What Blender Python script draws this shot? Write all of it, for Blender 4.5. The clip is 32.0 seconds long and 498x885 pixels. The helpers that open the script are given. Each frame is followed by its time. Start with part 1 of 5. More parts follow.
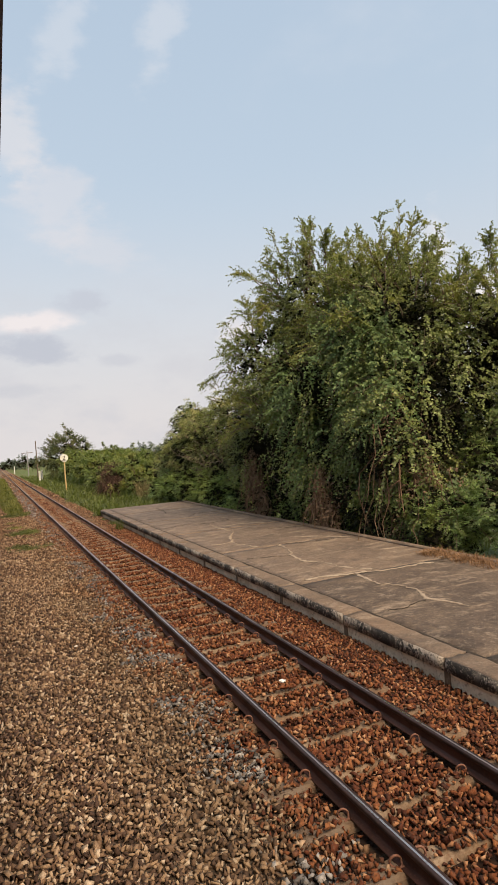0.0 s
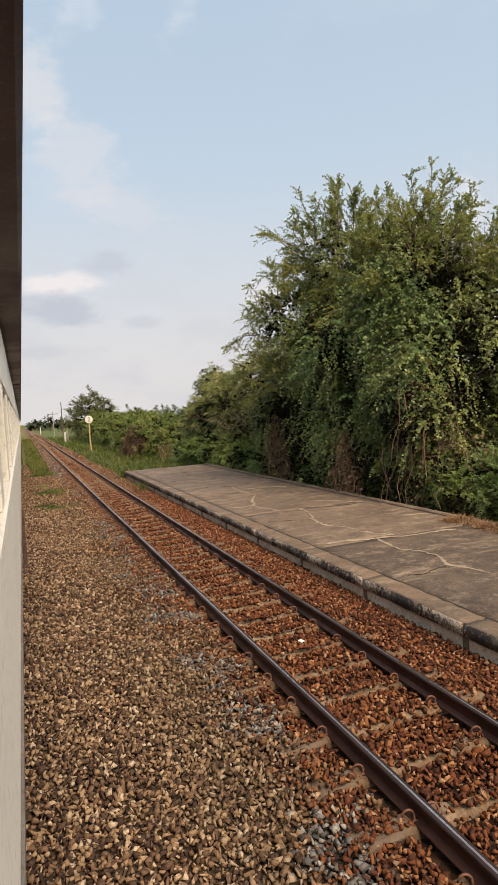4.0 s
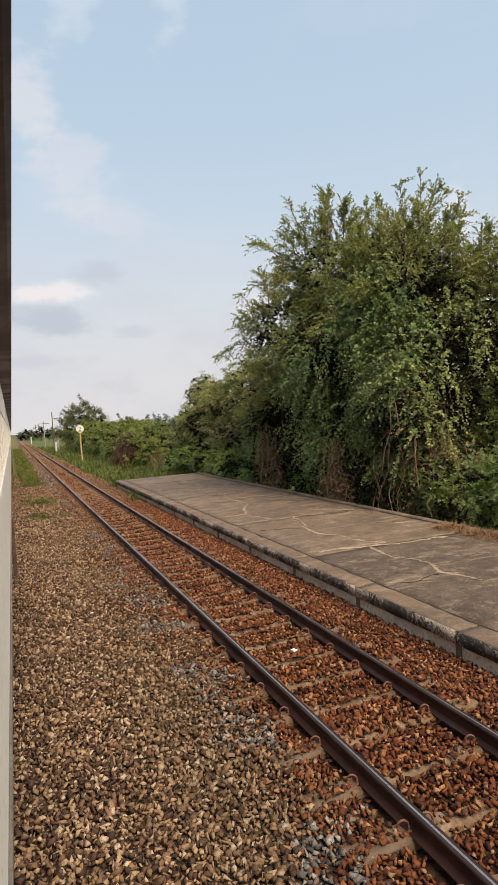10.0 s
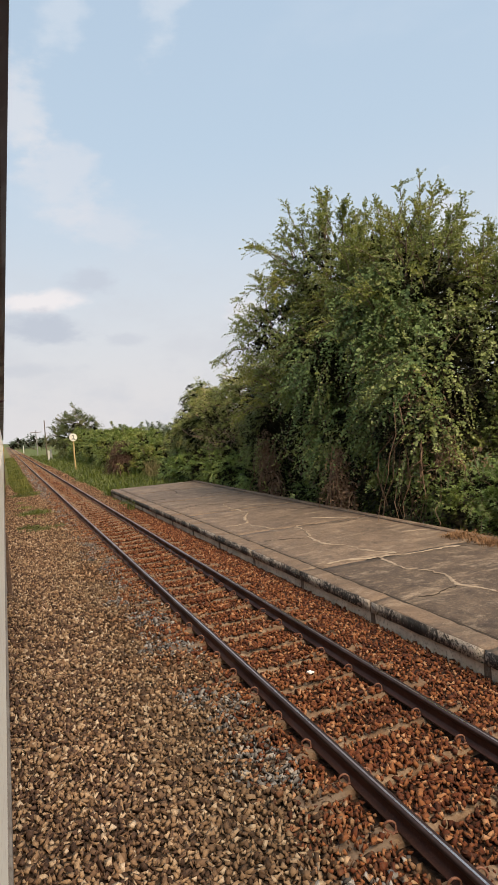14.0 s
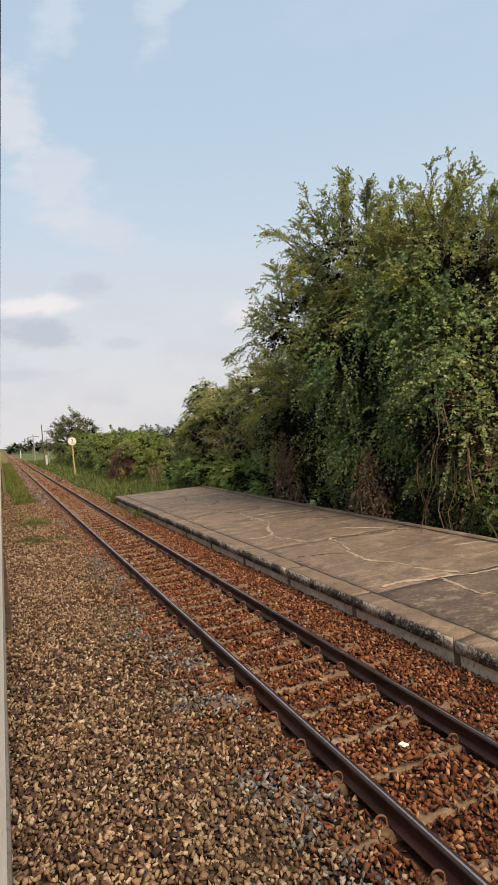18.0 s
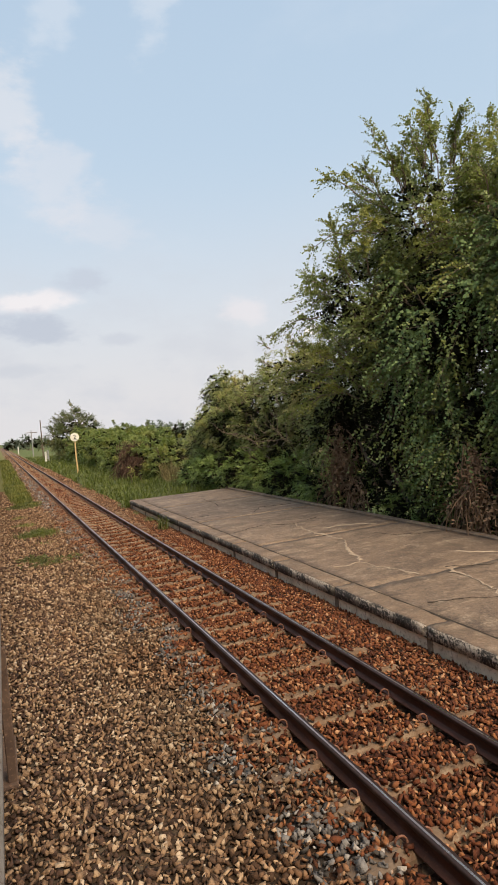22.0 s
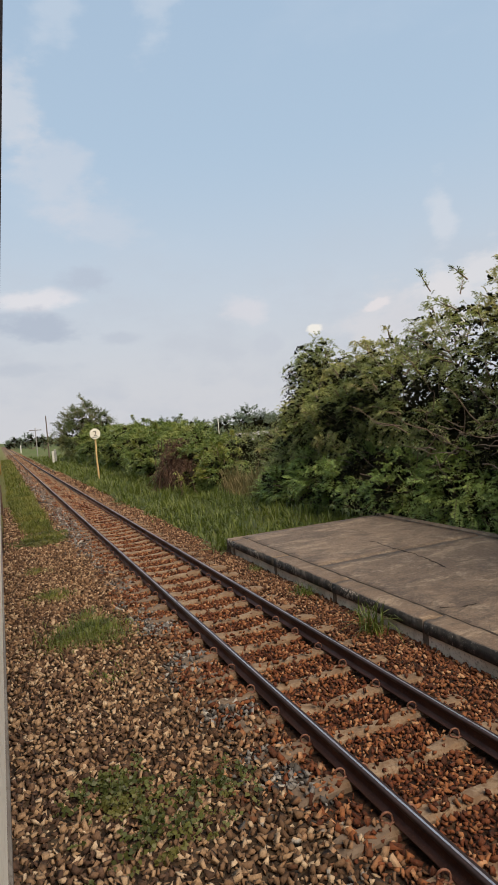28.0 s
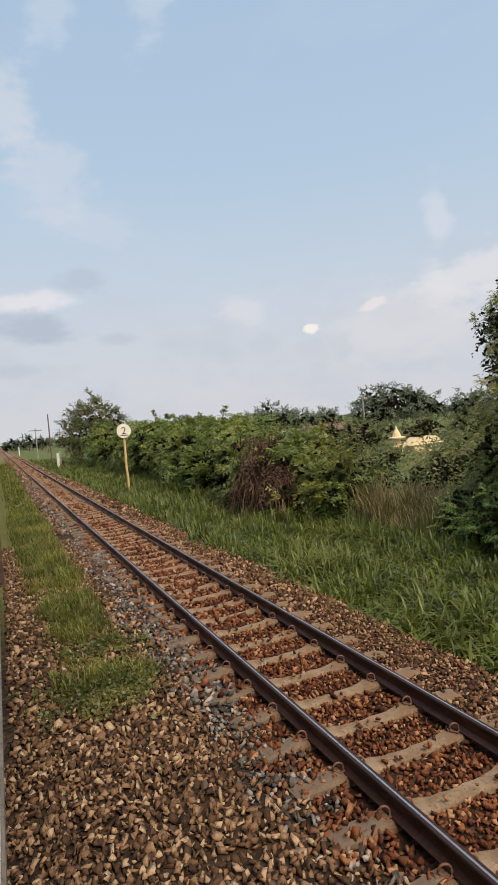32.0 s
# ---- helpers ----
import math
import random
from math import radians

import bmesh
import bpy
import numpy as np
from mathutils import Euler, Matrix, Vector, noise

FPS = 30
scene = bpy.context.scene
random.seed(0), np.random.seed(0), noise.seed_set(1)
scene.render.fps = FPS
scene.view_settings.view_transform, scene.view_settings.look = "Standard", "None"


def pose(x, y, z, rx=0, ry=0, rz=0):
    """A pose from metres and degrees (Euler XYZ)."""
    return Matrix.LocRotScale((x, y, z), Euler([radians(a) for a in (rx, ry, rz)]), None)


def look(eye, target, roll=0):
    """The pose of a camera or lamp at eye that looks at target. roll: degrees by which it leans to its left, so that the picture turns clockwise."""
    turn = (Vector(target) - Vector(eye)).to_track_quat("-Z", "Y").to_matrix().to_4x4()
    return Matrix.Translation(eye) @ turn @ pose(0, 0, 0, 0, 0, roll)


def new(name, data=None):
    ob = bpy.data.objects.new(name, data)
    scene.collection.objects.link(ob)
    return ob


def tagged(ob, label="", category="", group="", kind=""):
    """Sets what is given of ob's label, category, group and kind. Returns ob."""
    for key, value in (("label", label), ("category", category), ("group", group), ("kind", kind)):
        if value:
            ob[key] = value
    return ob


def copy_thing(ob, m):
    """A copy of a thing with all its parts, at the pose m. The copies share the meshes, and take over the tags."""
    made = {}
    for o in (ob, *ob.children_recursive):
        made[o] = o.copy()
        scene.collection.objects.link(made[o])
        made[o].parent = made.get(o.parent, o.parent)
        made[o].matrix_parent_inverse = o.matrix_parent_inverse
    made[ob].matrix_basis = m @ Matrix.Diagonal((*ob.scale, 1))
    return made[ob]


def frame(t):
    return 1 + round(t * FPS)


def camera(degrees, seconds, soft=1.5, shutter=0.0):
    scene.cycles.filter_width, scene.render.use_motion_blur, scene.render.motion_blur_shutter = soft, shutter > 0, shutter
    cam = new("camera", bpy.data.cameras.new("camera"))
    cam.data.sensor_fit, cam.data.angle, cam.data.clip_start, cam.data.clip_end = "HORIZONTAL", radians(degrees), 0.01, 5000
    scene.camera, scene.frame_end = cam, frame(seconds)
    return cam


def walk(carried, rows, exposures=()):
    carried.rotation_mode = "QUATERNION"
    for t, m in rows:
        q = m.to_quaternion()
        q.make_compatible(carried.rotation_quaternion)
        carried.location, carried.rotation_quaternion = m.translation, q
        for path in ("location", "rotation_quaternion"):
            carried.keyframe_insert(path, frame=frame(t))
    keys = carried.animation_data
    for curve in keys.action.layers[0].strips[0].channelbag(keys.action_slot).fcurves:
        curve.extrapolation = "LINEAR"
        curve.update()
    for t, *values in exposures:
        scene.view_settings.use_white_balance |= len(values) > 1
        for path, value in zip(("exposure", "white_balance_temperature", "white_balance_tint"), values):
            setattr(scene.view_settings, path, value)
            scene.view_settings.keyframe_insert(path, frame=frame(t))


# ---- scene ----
cam = camera(45.08, 32.0, 1.2)
# camera path: seconds, eye, point looked at, roll
PATH = [
    (0, (-0.346, -0.015, 2.664), (1.223, 3.665, 2.677), -4.46),
    (0.5, (-0.345, -0.012, 2.643), (1.091, 3.716, 2.429), -6.25),
    (1, (-0.351, -0.004, 2.655), (1.045, 3.734, 2.369), -6.32),
    (1.5, (-0.350, -0.008, 2.651), (0.980, 3.751, 2.334), -5.32),
    (2, (-0.342, -0.010, 2.652), (1.005, 3.745, 2.365), -4.69),
    (2.5, (-0.353, -0.012, 2.645), (1.031, 3.731, 2.371), -4.59),
    (3, (-0.353, -0.013, 2.656), (1.049, 3.725, 2.412), -3.86),
    (3.5, (-0.349, -0.011, 2.656), (1.057, 3.727, 2.436), -3.49),
    (5.5, (-0.334, 0.003, 2.645), (1.095, 3.733, 2.439), -4.50),
    (6, (-0.339, 0.001, 2.646), (1.115, 3.724, 2.479), -3.79),
    (6.5, (-0.345, -0.014, 2.647), (1.105, 3.710, 2.478), -3.87),
    (7, (-0.340, 0.001, 2.644), (1.120, 3.722, 2.484), -3.73),
    (7.5, (-0.342, -0.001, 2.650), (1.133, 3.714, 2.495), -3.73),
    (8, (-0.338, -0.001, 2.647), (1.141, 3.714, 2.505), -3.60),
    (8.5, (-0.342, -0.004, 2.652), (1.142, 3.709, 2.518), -3.52),
    (9, (-0.340, -0.000, 2.648), (1.135, 3.715, 2.504), -3.61),
    (9.5, (-0.336, 0.000, 2.651), (1.134, 3.717, 2.495), -3.84),
    (10, (-0.338, 0.005, 2.647), (1.127, 3.723, 2.488), -3.87),
    (10.5, (-0.339, 0.018, 2.646), (1.142, 3.731, 2.490), -3.77),
    (11, (-0.339, 0.035, 2.647), (1.152, 3.744, 2.501), -3.82),
    (11.5, (-0.341, 0.064, 2.650), (1.141, 3.777, 2.494), -3.88),
    (12, (-0.343, 0.113, 2.650), (1.147, 3.822, 2.498), -3.80),
    (12.5, (-0.342, 0.184, 2.641), (1.159, 3.891, 2.531), -3.94),
    (13, (-0.345, 0.255, 2.653), (1.162, 3.958, 2.544), -4.08),
    (13.5, (-0.343, 0.363, 2.654), (1.171, 4.063, 2.537), -4.47),
    (14, (-0.352, 0.469, 2.657), (1.159, 4.170, 2.539), -4.41),
    (14.5, (-0.343, 0.617, 2.645), (1.167, 4.319, 2.527), -4.35),
    (16.5, (-0.342, 1.321, 2.636), (1.179, 5.018, 2.499), -5.13),
    (17, (-0.343, 1.531, 2.653), (1.176, 5.229, 2.543), -5.10),
    (17.5, (-0.354, 1.769, 2.672), (1.171, 5.466, 2.563), -4.91),
    (18, (-0.348, 2.052, 2.669), (1.182, 5.747, 2.566), -4.95),
    (18.5, (-0.339, 2.377, 2.668), (1.200, 6.068, 2.574), -4.90),
    (19, (-0.337, 2.719, 2.684), (1.196, 6.412, 2.570), -5.30),
    (19.5, (-0.338, 3.112, 2.680), (1.198, 6.804, 2.566), -5.36),
    (20, (-0.333, 3.563, 2.668), (1.198, 7.255, 2.532), -5.17),
    (20.5, (-0.333, 4.046, 2.667), (1.200, 7.738, 2.529), -4.97),
    (21, (-0.347, 4.559, 2.665), (1.203, 8.245, 2.550), -4.29),
    (21.5, (-0.347, 5.089, 2.683), (1.190, 8.780, 2.563), -4.88),
    (22, (-0.332, 5.688, 2.673), (1.210, 9.377, 2.544), -4.91),
    (22.5, (-0.343, 6.309, 2.661), (1.208, 9.994, 2.550), -4.55),
    (23, (-0.353, 6.948, 2.636), (1.205, 10.631, 2.549), -4.35),
    (23.5, (-0.357, 7.626, 2.617), (1.206, 11.307, 2.537), -4.30),
    (24, (-0.348, 8.388, 2.628), (1.208, 12.072, 2.551), -4.29),
    (24.5, (-0.363, 9.148, 2.600), (1.201, 12.828, 2.510), -4.67),
    (25, (-0.350, 9.990, 2.648), (1.199, 13.677, 2.545), -5.27),
    (25.5, (-0.342, 10.910, 2.656), (1.204, 14.597, 2.529), -5.46),
    (27.5, (-0.349, 14.572, 2.657), (1.180, 18.266, 2.509), -4.91),
    (28, (-0.356, 15.581, 2.649), (1.179, 19.272, 2.516), -4.75),
    (28.5, (-0.356, 16.649, 2.656), (1.181, 20.340, 2.528), -4.64),
    (29, (-0.359, 17.786, 2.663), (1.190, 21.471, 2.527), -4.85),
    (29.5, (-0.356, 18.936, 2.664), (1.194, 22.621, 2.521), -5.04),
    (30, (-0.341, 20.152, 2.632), (1.203, 23.840, 2.502), -4.68),
    (30.5, (-0.352, 21.481, 2.659), (1.185, 25.171, 2.515), -4.81),
    (31, (-0.346, 22.851, 2.646), (1.206, 26.536, 2.513), -4.75),
    (31.5, (-0.347, 24.260, 2.642), (1.208, 27.943, 2.501), -5.02),
    (32, (-0.342, 25.665, 2.612), (1.210, 29.349, 2.479), -5.14),
]
walk(cam, [(t, look(eye, target, roll)) for t, eye, target, roll in PATH],
     ((0, 0.28, 6800, 13), (4, 0.3, 6750, 12), (9, 0.3, 6600, 11), (20, 0.3, 6600, 11), (24, 0.36, 6450, 10.5), (27.5, 0.10, 6300, 10), (29, 0.09, 6280, 10), (30, 0.17, 6280, 10), (32, 0.14, 6250, 10)))
# ---- sky, sun ----
SUN_AZ, SUN_EL = 164.0, 52.0          # degrees: from +y towards +x, and above the horizon


def node(tree, kind, **slots):
    n = tree.nodes.new(kind)
    for key, value in slots.items():
        sock = n.inputs[int(key[1:])] if key[0] == "i" and key[1:].isdigit() else n.inputs[key]
        if isinstance(value, bpy.types.NodeSocket):
            tree.links.new(value, sock)
        else:
            sock.default_value = value
    return n


def maths(tree, op, a, b=0.0, clamp=False):
    n = node(tree, "ShaderNodeMath", i0=a, i1=b)
    n.operation, n.use_clamp = op, clamp
    return n.outputs[0]


def vmath(tree, op, a, b=(0, 0, 0)):
    n = node(tree, "ShaderNodeVectorMath", i0=a, i1=b)
    n.operation = op
    return n


def mixc(tree, fac, a, b, how="MIX"):
    n = tree.nodes.new("ShaderNodeMix")
    n.data_type, n.blend_type = "RGBA", how
    for sock, value in ((n.inputs[0], fac), (n.inputs[6], a), (n.inputs[7], b)):
        if isinstance(value, bpy.types.NodeSocket):
            tree.links.new(value, sock)
        else:
            sock.default_value = value if not isinstance(value, tuple) else (*value[:3], 1)
    return n.outputs[2]


def fade(tree, value, lo, hi, a=0.0, b=1.0):
    n = node(tree, "ShaderNodeMapRange", i0=value, i1=lo, i2=hi, i3=a, i4=b)
    n.interpolation_type = "SMOOTHSTEP"
    return n.outputs[0]


def grain(tree, vec, scale, detail=4.0, rough=0.55, warp=0.0):
    n = node(tree, "ShaderNodeTexNoise", Vector=vec, Scale=scale, Detail=detail, Roughness=rough, Distortion=warp)
    return n.outputs[0]


world = bpy.data.worlds.new("sky")
scene.world = world
world.use_nodes = True
wt = world.node_tree
back = wt.nodes["Background"]
sky = wt.nodes.new("ShaderNodeTexSky")
sky.sky_type, sky.sun_disc = "NISHITA", False
sky.sun_elevation, sky.sun_rotation = radians(SUN_EL), radians(SUN_AZ)
sky.air_density, sky.dust_density, sky.ozone_density = 1.0, 2.0, 1.5
way = wt.nodes.new("ShaderNodeTexCoord").outputs["Generated"]
part_xyz = node(wt, "ShaderNodeSeparateXYZ", Vector=way)
azim = maths(wt, "MULTIPLY", maths(wt, "ARCTAN2", part_xyz.outputs[0], part_xyz.outputs[1]), 57.2958)
elev = maths(wt, "MULTIPLY", maths(wt, "ARCSINE", part_xyz.outputs[2]), 57.2958)
chart = node(wt, "ShaderNodeCombineXYZ", X=azim, Y=elev).outputs[0]
ragged = grain(wt, vmath(wt, "MULTIPLY", chart, (0.11, 0.2, 1)).outputs[0], 1.0, 6, 0.6)
ragged_fine = grain(wt, vmath(wt, "MULTIPLY", chart, (0.3, 0.55, 1)).outputs[0], 1.0, 5, 0.6)
wisps = grain(wt, vmath(wt, "MULTIPLY", chart, (0.035, 0.07, 1)).outputs[0], 1.0, 5, 0.55)
haze = fade(wt, elev, -2.0, 26.0, 1.0, 0.0)
clear = mixc(wt, 1.0, sky.outputs[0], (0.125, 0.118, 0.105), "MULTIPLY")
tone = mixc(wt, 0.78, clear, mixc(wt, fade(wt, elev, 2.0, 60.0), (0.55, 0.695, 0.83), (0.42, 0.585, 0.78)))
tone = mixc(wt, haze, tone, (0.63, 0.64, 0.67))
tone = mixc(wt, maths(wt, "MULTIPLY", fade(wt, wisps, 0.5, 0.75), 0.25), tone, (0.66, 0.72, 0.80))
mottle = maths(wt, "MULTIPLY", fade(wt, ragged, 0.42, 0.68), maths(wt, "MULTIPLY", fade(wt, elev, 2.0, 22.0, 1.0, 0.0), 0.55))
tone = mixc(wt, mottle, tone, (0.52, 0.56, 0.63))
# one cloud a row: azimuth, elevation, half-widths, tilt, strength, colour
CLOUDS = (
    (3.0, 27.5, 4.2, 4.2, 0.7, 0.8, (0.67, 0.70, 0.75)), (7.0, 22.5, 5.0, 4.0, 0.7, 0.65, (0.65, 0.68, 0.74)),
    (11.0, 18.5, 5.0, 2.6, 0.3, 0.6, (0.62, 0.66, 0.73)), (8.5, 34.5, 2.2, 5.0, 0.6, 0.5, (0.66, 0.72, 0.79)),
    (18.0, 35.0, 2.0, 4.5, 0.6, 0.5, (0.68, 0.73, 0.79)), (3.8, 12.3, 5.2, 1.1, -0.05, 1.0, (0.80, 0.78, 0.80)),
    (9.0, 13.9, 3.0, 1.5, 0.0, 0.85, (0.46, 0.52, 0.62)), (4.0, 10.0, 5.0, 1.6, 0.12, 1.0, (0.42, 0.48, 0.58)),
    (11.5, 8.7, 2.2, 0.7, 0.0, 0.6, (0.46, 0.51, 0.60)), (2.0, 6.3, 5.0, 0.8, 0.0, 0.6, (0.47, 0.52, 0.60)),
    (23.4, 10.6, 2.6, 1.6, -0.1, 0.75, (0.74, 0.72, 0.75)), (38.0, 8.0, 9.0, 3.8, -0.12, 0.85, (0.70, 0.69, 0.71)),
    (46.0, 11.5, 8.0, 3.0, -0.15, 0.95, (0.76, 0.75, 0.76)), (41.8, 16.3, 1.5, 3.8, 0.0, 0.7, (0.70, 0.73, 0.78)),
    (29.6, 8.2, 0.7, 0.5, -0.2, 1.0, (0.98, 0.93, 0.82)), (35.4, 9.8, 1.3, 0.5, -0.2, 0.9, (0.82, 0.77, 0.77)),
    (29.0, 6.6, 2.4, 0.9, -0.2, 0.5, (0.54, 0.57, 0.65)), (25.0, 7.2, 2.0, 1.2, 0.1, 0.5, (0.52, 0.56, 0.64)),
)
for caz, cel, wid, hei, tilt, much, colour in CLOUDS:
    off = vmath(wt, "SUBTRACT", chart, (caz, cel, 0)).outputs[0]
    cs, sn = math.cos(tilt), math.sin(tilt)
    u = vmath(wt, "DOT_PRODUCT", off, (cs / wid, -sn / wid, 0)).outputs["Value"]
    v = vmath(wt, "DOT_PRODUCT", off, (sn / hei, cs / hei, 0)).outputs["Value"]
    far = maths(wt, "SQRT", maths(wt, "ADD", maths(wt, "MULTIPLY", u, u), maths(wt, "MULTIPLY", v, v)))
    torn = maths(wt, "ADD", maths(wt, "MULTIPLY", maths(wt, "SUBTRACT", ragged if wid > 1.4 else ragged_fine, 0.5), 1.7), maths(wt, "MULTIPLY", maths(wt, "SUBTRACT", ragged_fine, 0.5), 1.5))
    far = maths(wt, "ADD", far, torn)
    cover = maths(wt, "MULTIPLY", fade(wt, far, 0.3, 1.05, 1.0, 0.0), much * 0.72)
    tone = mixc(wt, cover, tone, colour)
low = fade(wt, elev, -8.0, -1.0)
tone = mixc(wt, low, (0.16, 0.14, 0.10), tone)
tone = mixc(wt, 1.0, tone, (0.955, 0.925, 0.90), "MULTIPLY")
wt.links.new(tone, back.inputs[0])
back.inputs[1].default_value = 1.0

sun = new("sun", bpy.data.lights.new("sun", "SUN"))
sun.data.energy, sun.data.angle, sun.data.color = 4.4, radians(42), (1.0, 0.80, 0.57)
SUN_WAY = Vector((math.sin(radians(SUN_AZ)) * math.cos(radians(SUN_EL)), math.cos(radians(SUN_AZ)) * math.cos(radians(SUN_EL)), math.sin(radians(SUN_EL))))
sun.matrix_world = look(SUN_WAY * 50, (0, 0, 0))


# ---- materials ----
def material(name, rough=0.85, metal=0.0, spec=0.35):
    m = bpy.data.materials.new(name)
    m.use_nodes = True
    t = m.node_tree
    b = t.nodes["Principled BSDF"]
    b.inputs["Roughness"].default_value, b.inputs["Metallic"].default_value = rough, metal
    b.inputs["Specular IOR Level"].default_value = spec
    place = t.nodes.new("ShaderNodeTexCoord").outputs["Object"]
    return m, t, b, place


def bump(t, b, height, strength=0.5, dist=0.01):
    n = node(t, "ShaderNodeBump", Strength=strength, Distance=dist, Height=height)
    t.links.new(n.outputs[0], b.inputs["Normal"])


def ramp(t, fac, stops):
    n = node(t, "ShaderNodeValToRGB", Fac=fac)
    e = n.color_ramp.elements
    while len(e) < len(stops):
        e.new(0.5)
    for el, (p, c) in zip(e, stops):
        el.position, el.color = p, (*c, 1)
    return n.outputs[0]


def worn(name, a, b_, c, scale=3.0, fine=40.0, rough=0.85, metal=0.0, relief=0.3, depth=0.004, spec=0.35):
    """Two tones by a broad stain, a third in speckles, with fine relief."""
    m, t, b, p = material(name, rough, metal, spec)
    broad = fade(t, grain(t, p, scale, 5, 0.6, 0.4), 0.38, 0.62)
    col = mixc(t, broad, a, b_)
    col = mixc(t, fade(t, grain(t, p, fine, 4, 0.65), 0.5, 0.72), col, c)
    t.links.new(col, b.inputs["Base Color"])
    t.links.new(maths(t, "ADD", rough - 0.1, maths(t, "MULTIPLY", broad, 0.18)), b.inputs["Roughness"])
    bump(t, b, grain(t, p, fine * 1.7, 6, 0.7), relief, depth)
    return m


def leaf_material(name, lo, hi, tip, thin=0.3, rough=0.45, spec=0.4):
    """Leaves: each takes its own green, and lets some light through."""
    m, t, b, p = material(name, rough, 0.0, spec)
    each = t.nodes.new("ShaderNodeNewGeometry").outputs["Random Per Island"]
    sprig = fade(t, grain(t, p, 3.2, 2, 0.5), 0.36, 0.64)
    col = mixc(t, maths(t, "ADD", maths(t, "MULTIPLY", each, 0.35), maths(t, "MULTIPLY", sprig, 0.65)), lo, hi)
    col = mixc(t, fade(t, grain(t, p, 0.55, 3), 0.45, 0.68), col, tip)
    t.links.new(col, b.inputs["Base Color"])
    through_leaf = node(t, "ShaderNodeBsdfTranslucent", Color=mixc(t, 0.35, col, (0.16, 0.22, 0.02)))
    both = node(t, "ShaderNodeMixShader", i0=min(0.6, thin * 1.15), i1=b.outputs[0], i2=through_leaf.outputs[0])
    t.links.new(both.outputs[0], t.nodes["Material Output"].inputs[0])
    return m


def ballast_material(name, stones):
    m, t, b, p = material(name, 0.9, 0.0, 0.25)
    if stones:
        each = t.nodes.new("ShaderNodeNewGeometry").outputs["Random Per Island"]
    else:
        each = node(t, "ShaderNodeSeparateColor", i0=node(t, "ShaderNodeTexVoronoi", Vector=p, Scale=17.0).outputs["Color"]).outputs[0]
    tan = ramp(t, each, ((0.0, (0.040, 0.024, 0.015)), (0.2, (0.084, 0.051, 0.030)), (0.5, (0.153, 0.098, 0.057)), (0.82, (0.241, 0.166, 0.102)), (1.0, (0.369, 0.297, 0.213))))
    grey = ramp(t, each, ((0.0, (0.043, 0.041, 0.038)), (0.4, (0.101, 0.101, 0.101)), (0.8, (0.190, 0.190, 0.187)), (1.0, (0.343, 0.331, 0.312))))
    rust = ramp(t, each, ((0.0, (0.040, 0.011, 0.005)), (0.3, (0.101, 0.029, 0.012)), (0.6, (0.160, 0.053, 0.020)), (0.86, (0.237, 0.095, 0.037)), (1.0, (0.407, 0.228, 0.123))))
    xyz = node(t, "ShaderNodeSeparateXYZ", Vector=p)
    line_x = xyz.outputs[0]
    blot = grain(t, p, 1.1, 4, 0.6, 0.5)
    sway = maths(t, "MULTIPLY", maths(t, "SUBTRACT", blot, 0.5), 1.4)
    across = maths(t, "ADD", line_x, sway)
    shade = fade(t, grain(t, vmath(t, "ADD", p, (7, 3, 0)).outputs[0], 0.8, 3, 0.5), 0.42, 0.66)
    brown = ramp(t, each, ((0.0, (0.030, 0.015, 0.008)), (0.3, (0.085, 0.045, 0.024)), (0.72, (0.215, 0.120, 0.064)), (1.0, (0.430, 0.305, 0.190))))
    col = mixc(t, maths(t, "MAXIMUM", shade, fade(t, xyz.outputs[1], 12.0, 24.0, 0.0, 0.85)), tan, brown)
    # paler tan stones by the train, lightened further to offset its blocked skylight
    pale_left = ramp(t, each, ((0.0, (0.039, 0.023, 0.017)), (0.3, (0.103, 0.060, 0.043)), (0.55, (0.216, 0.135, 0.081)), (0.85, (0.377, 0.257, 0.157)), (1.0, (0.559, 0.447, 0.329))))
    col = mixc(t, maths(t, "MULTIPLY", fade(t, across, 0.0, 1.0, 0.85, 0.0), fade(t, xyz.outputs[1], 17.0, 27.0, 1.0, 0.25)), col, pale_left)
    band = maths(t, "MULTIPLY", fade(t, across, 0.92, 1.25), fade(t, across, 1.4, 1.7, 1.0, 0.0))
    spots = fade(t, grain(t, vmath(t, "ADD", p, (1, 9, 4)).outputs[0], 1.5, 4, 0.6, 0.5), 0.46, 0.60)
    band = maths(t, "MULTIPLY", band, maths(t, "MAXIMUM", spots, fade(t, xyz.outputs[1], 27.0, 33.0, 0.0, 0.9)))
    second = maths(t, "FRACT", maths(t, "MULTIPLY", each, 37.7))
    col = mixc(t, fade(t, maths(t, "ADD", across, maths(t, "MULTIPLY", maths(t, "SUBTRACT", second, 0.5), 0.7)), 1.2, 1.6), col, rust)
    col = mixc(t, fade(t, maths(t, "SUBTRACT", maths(t, "MULTIPLY", band, 0.8), second), 0.0, 0.08, 0.0, 0.9), col, grey)
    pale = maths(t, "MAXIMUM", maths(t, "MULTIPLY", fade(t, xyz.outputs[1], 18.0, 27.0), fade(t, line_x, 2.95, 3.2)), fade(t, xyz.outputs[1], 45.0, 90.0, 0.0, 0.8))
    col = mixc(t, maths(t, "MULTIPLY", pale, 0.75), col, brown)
    col = mixc(t, maths(t, "MULTIPLY", fade(t, grain(t, p, 60.0, 3), 0.45, 0.7), 0.35), col, (0.10, 0.07, 0.05))
    # near-black bed: dirty fines, and shade between the stones put into the colour
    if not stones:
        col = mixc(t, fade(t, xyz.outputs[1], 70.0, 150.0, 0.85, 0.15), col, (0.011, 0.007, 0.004))
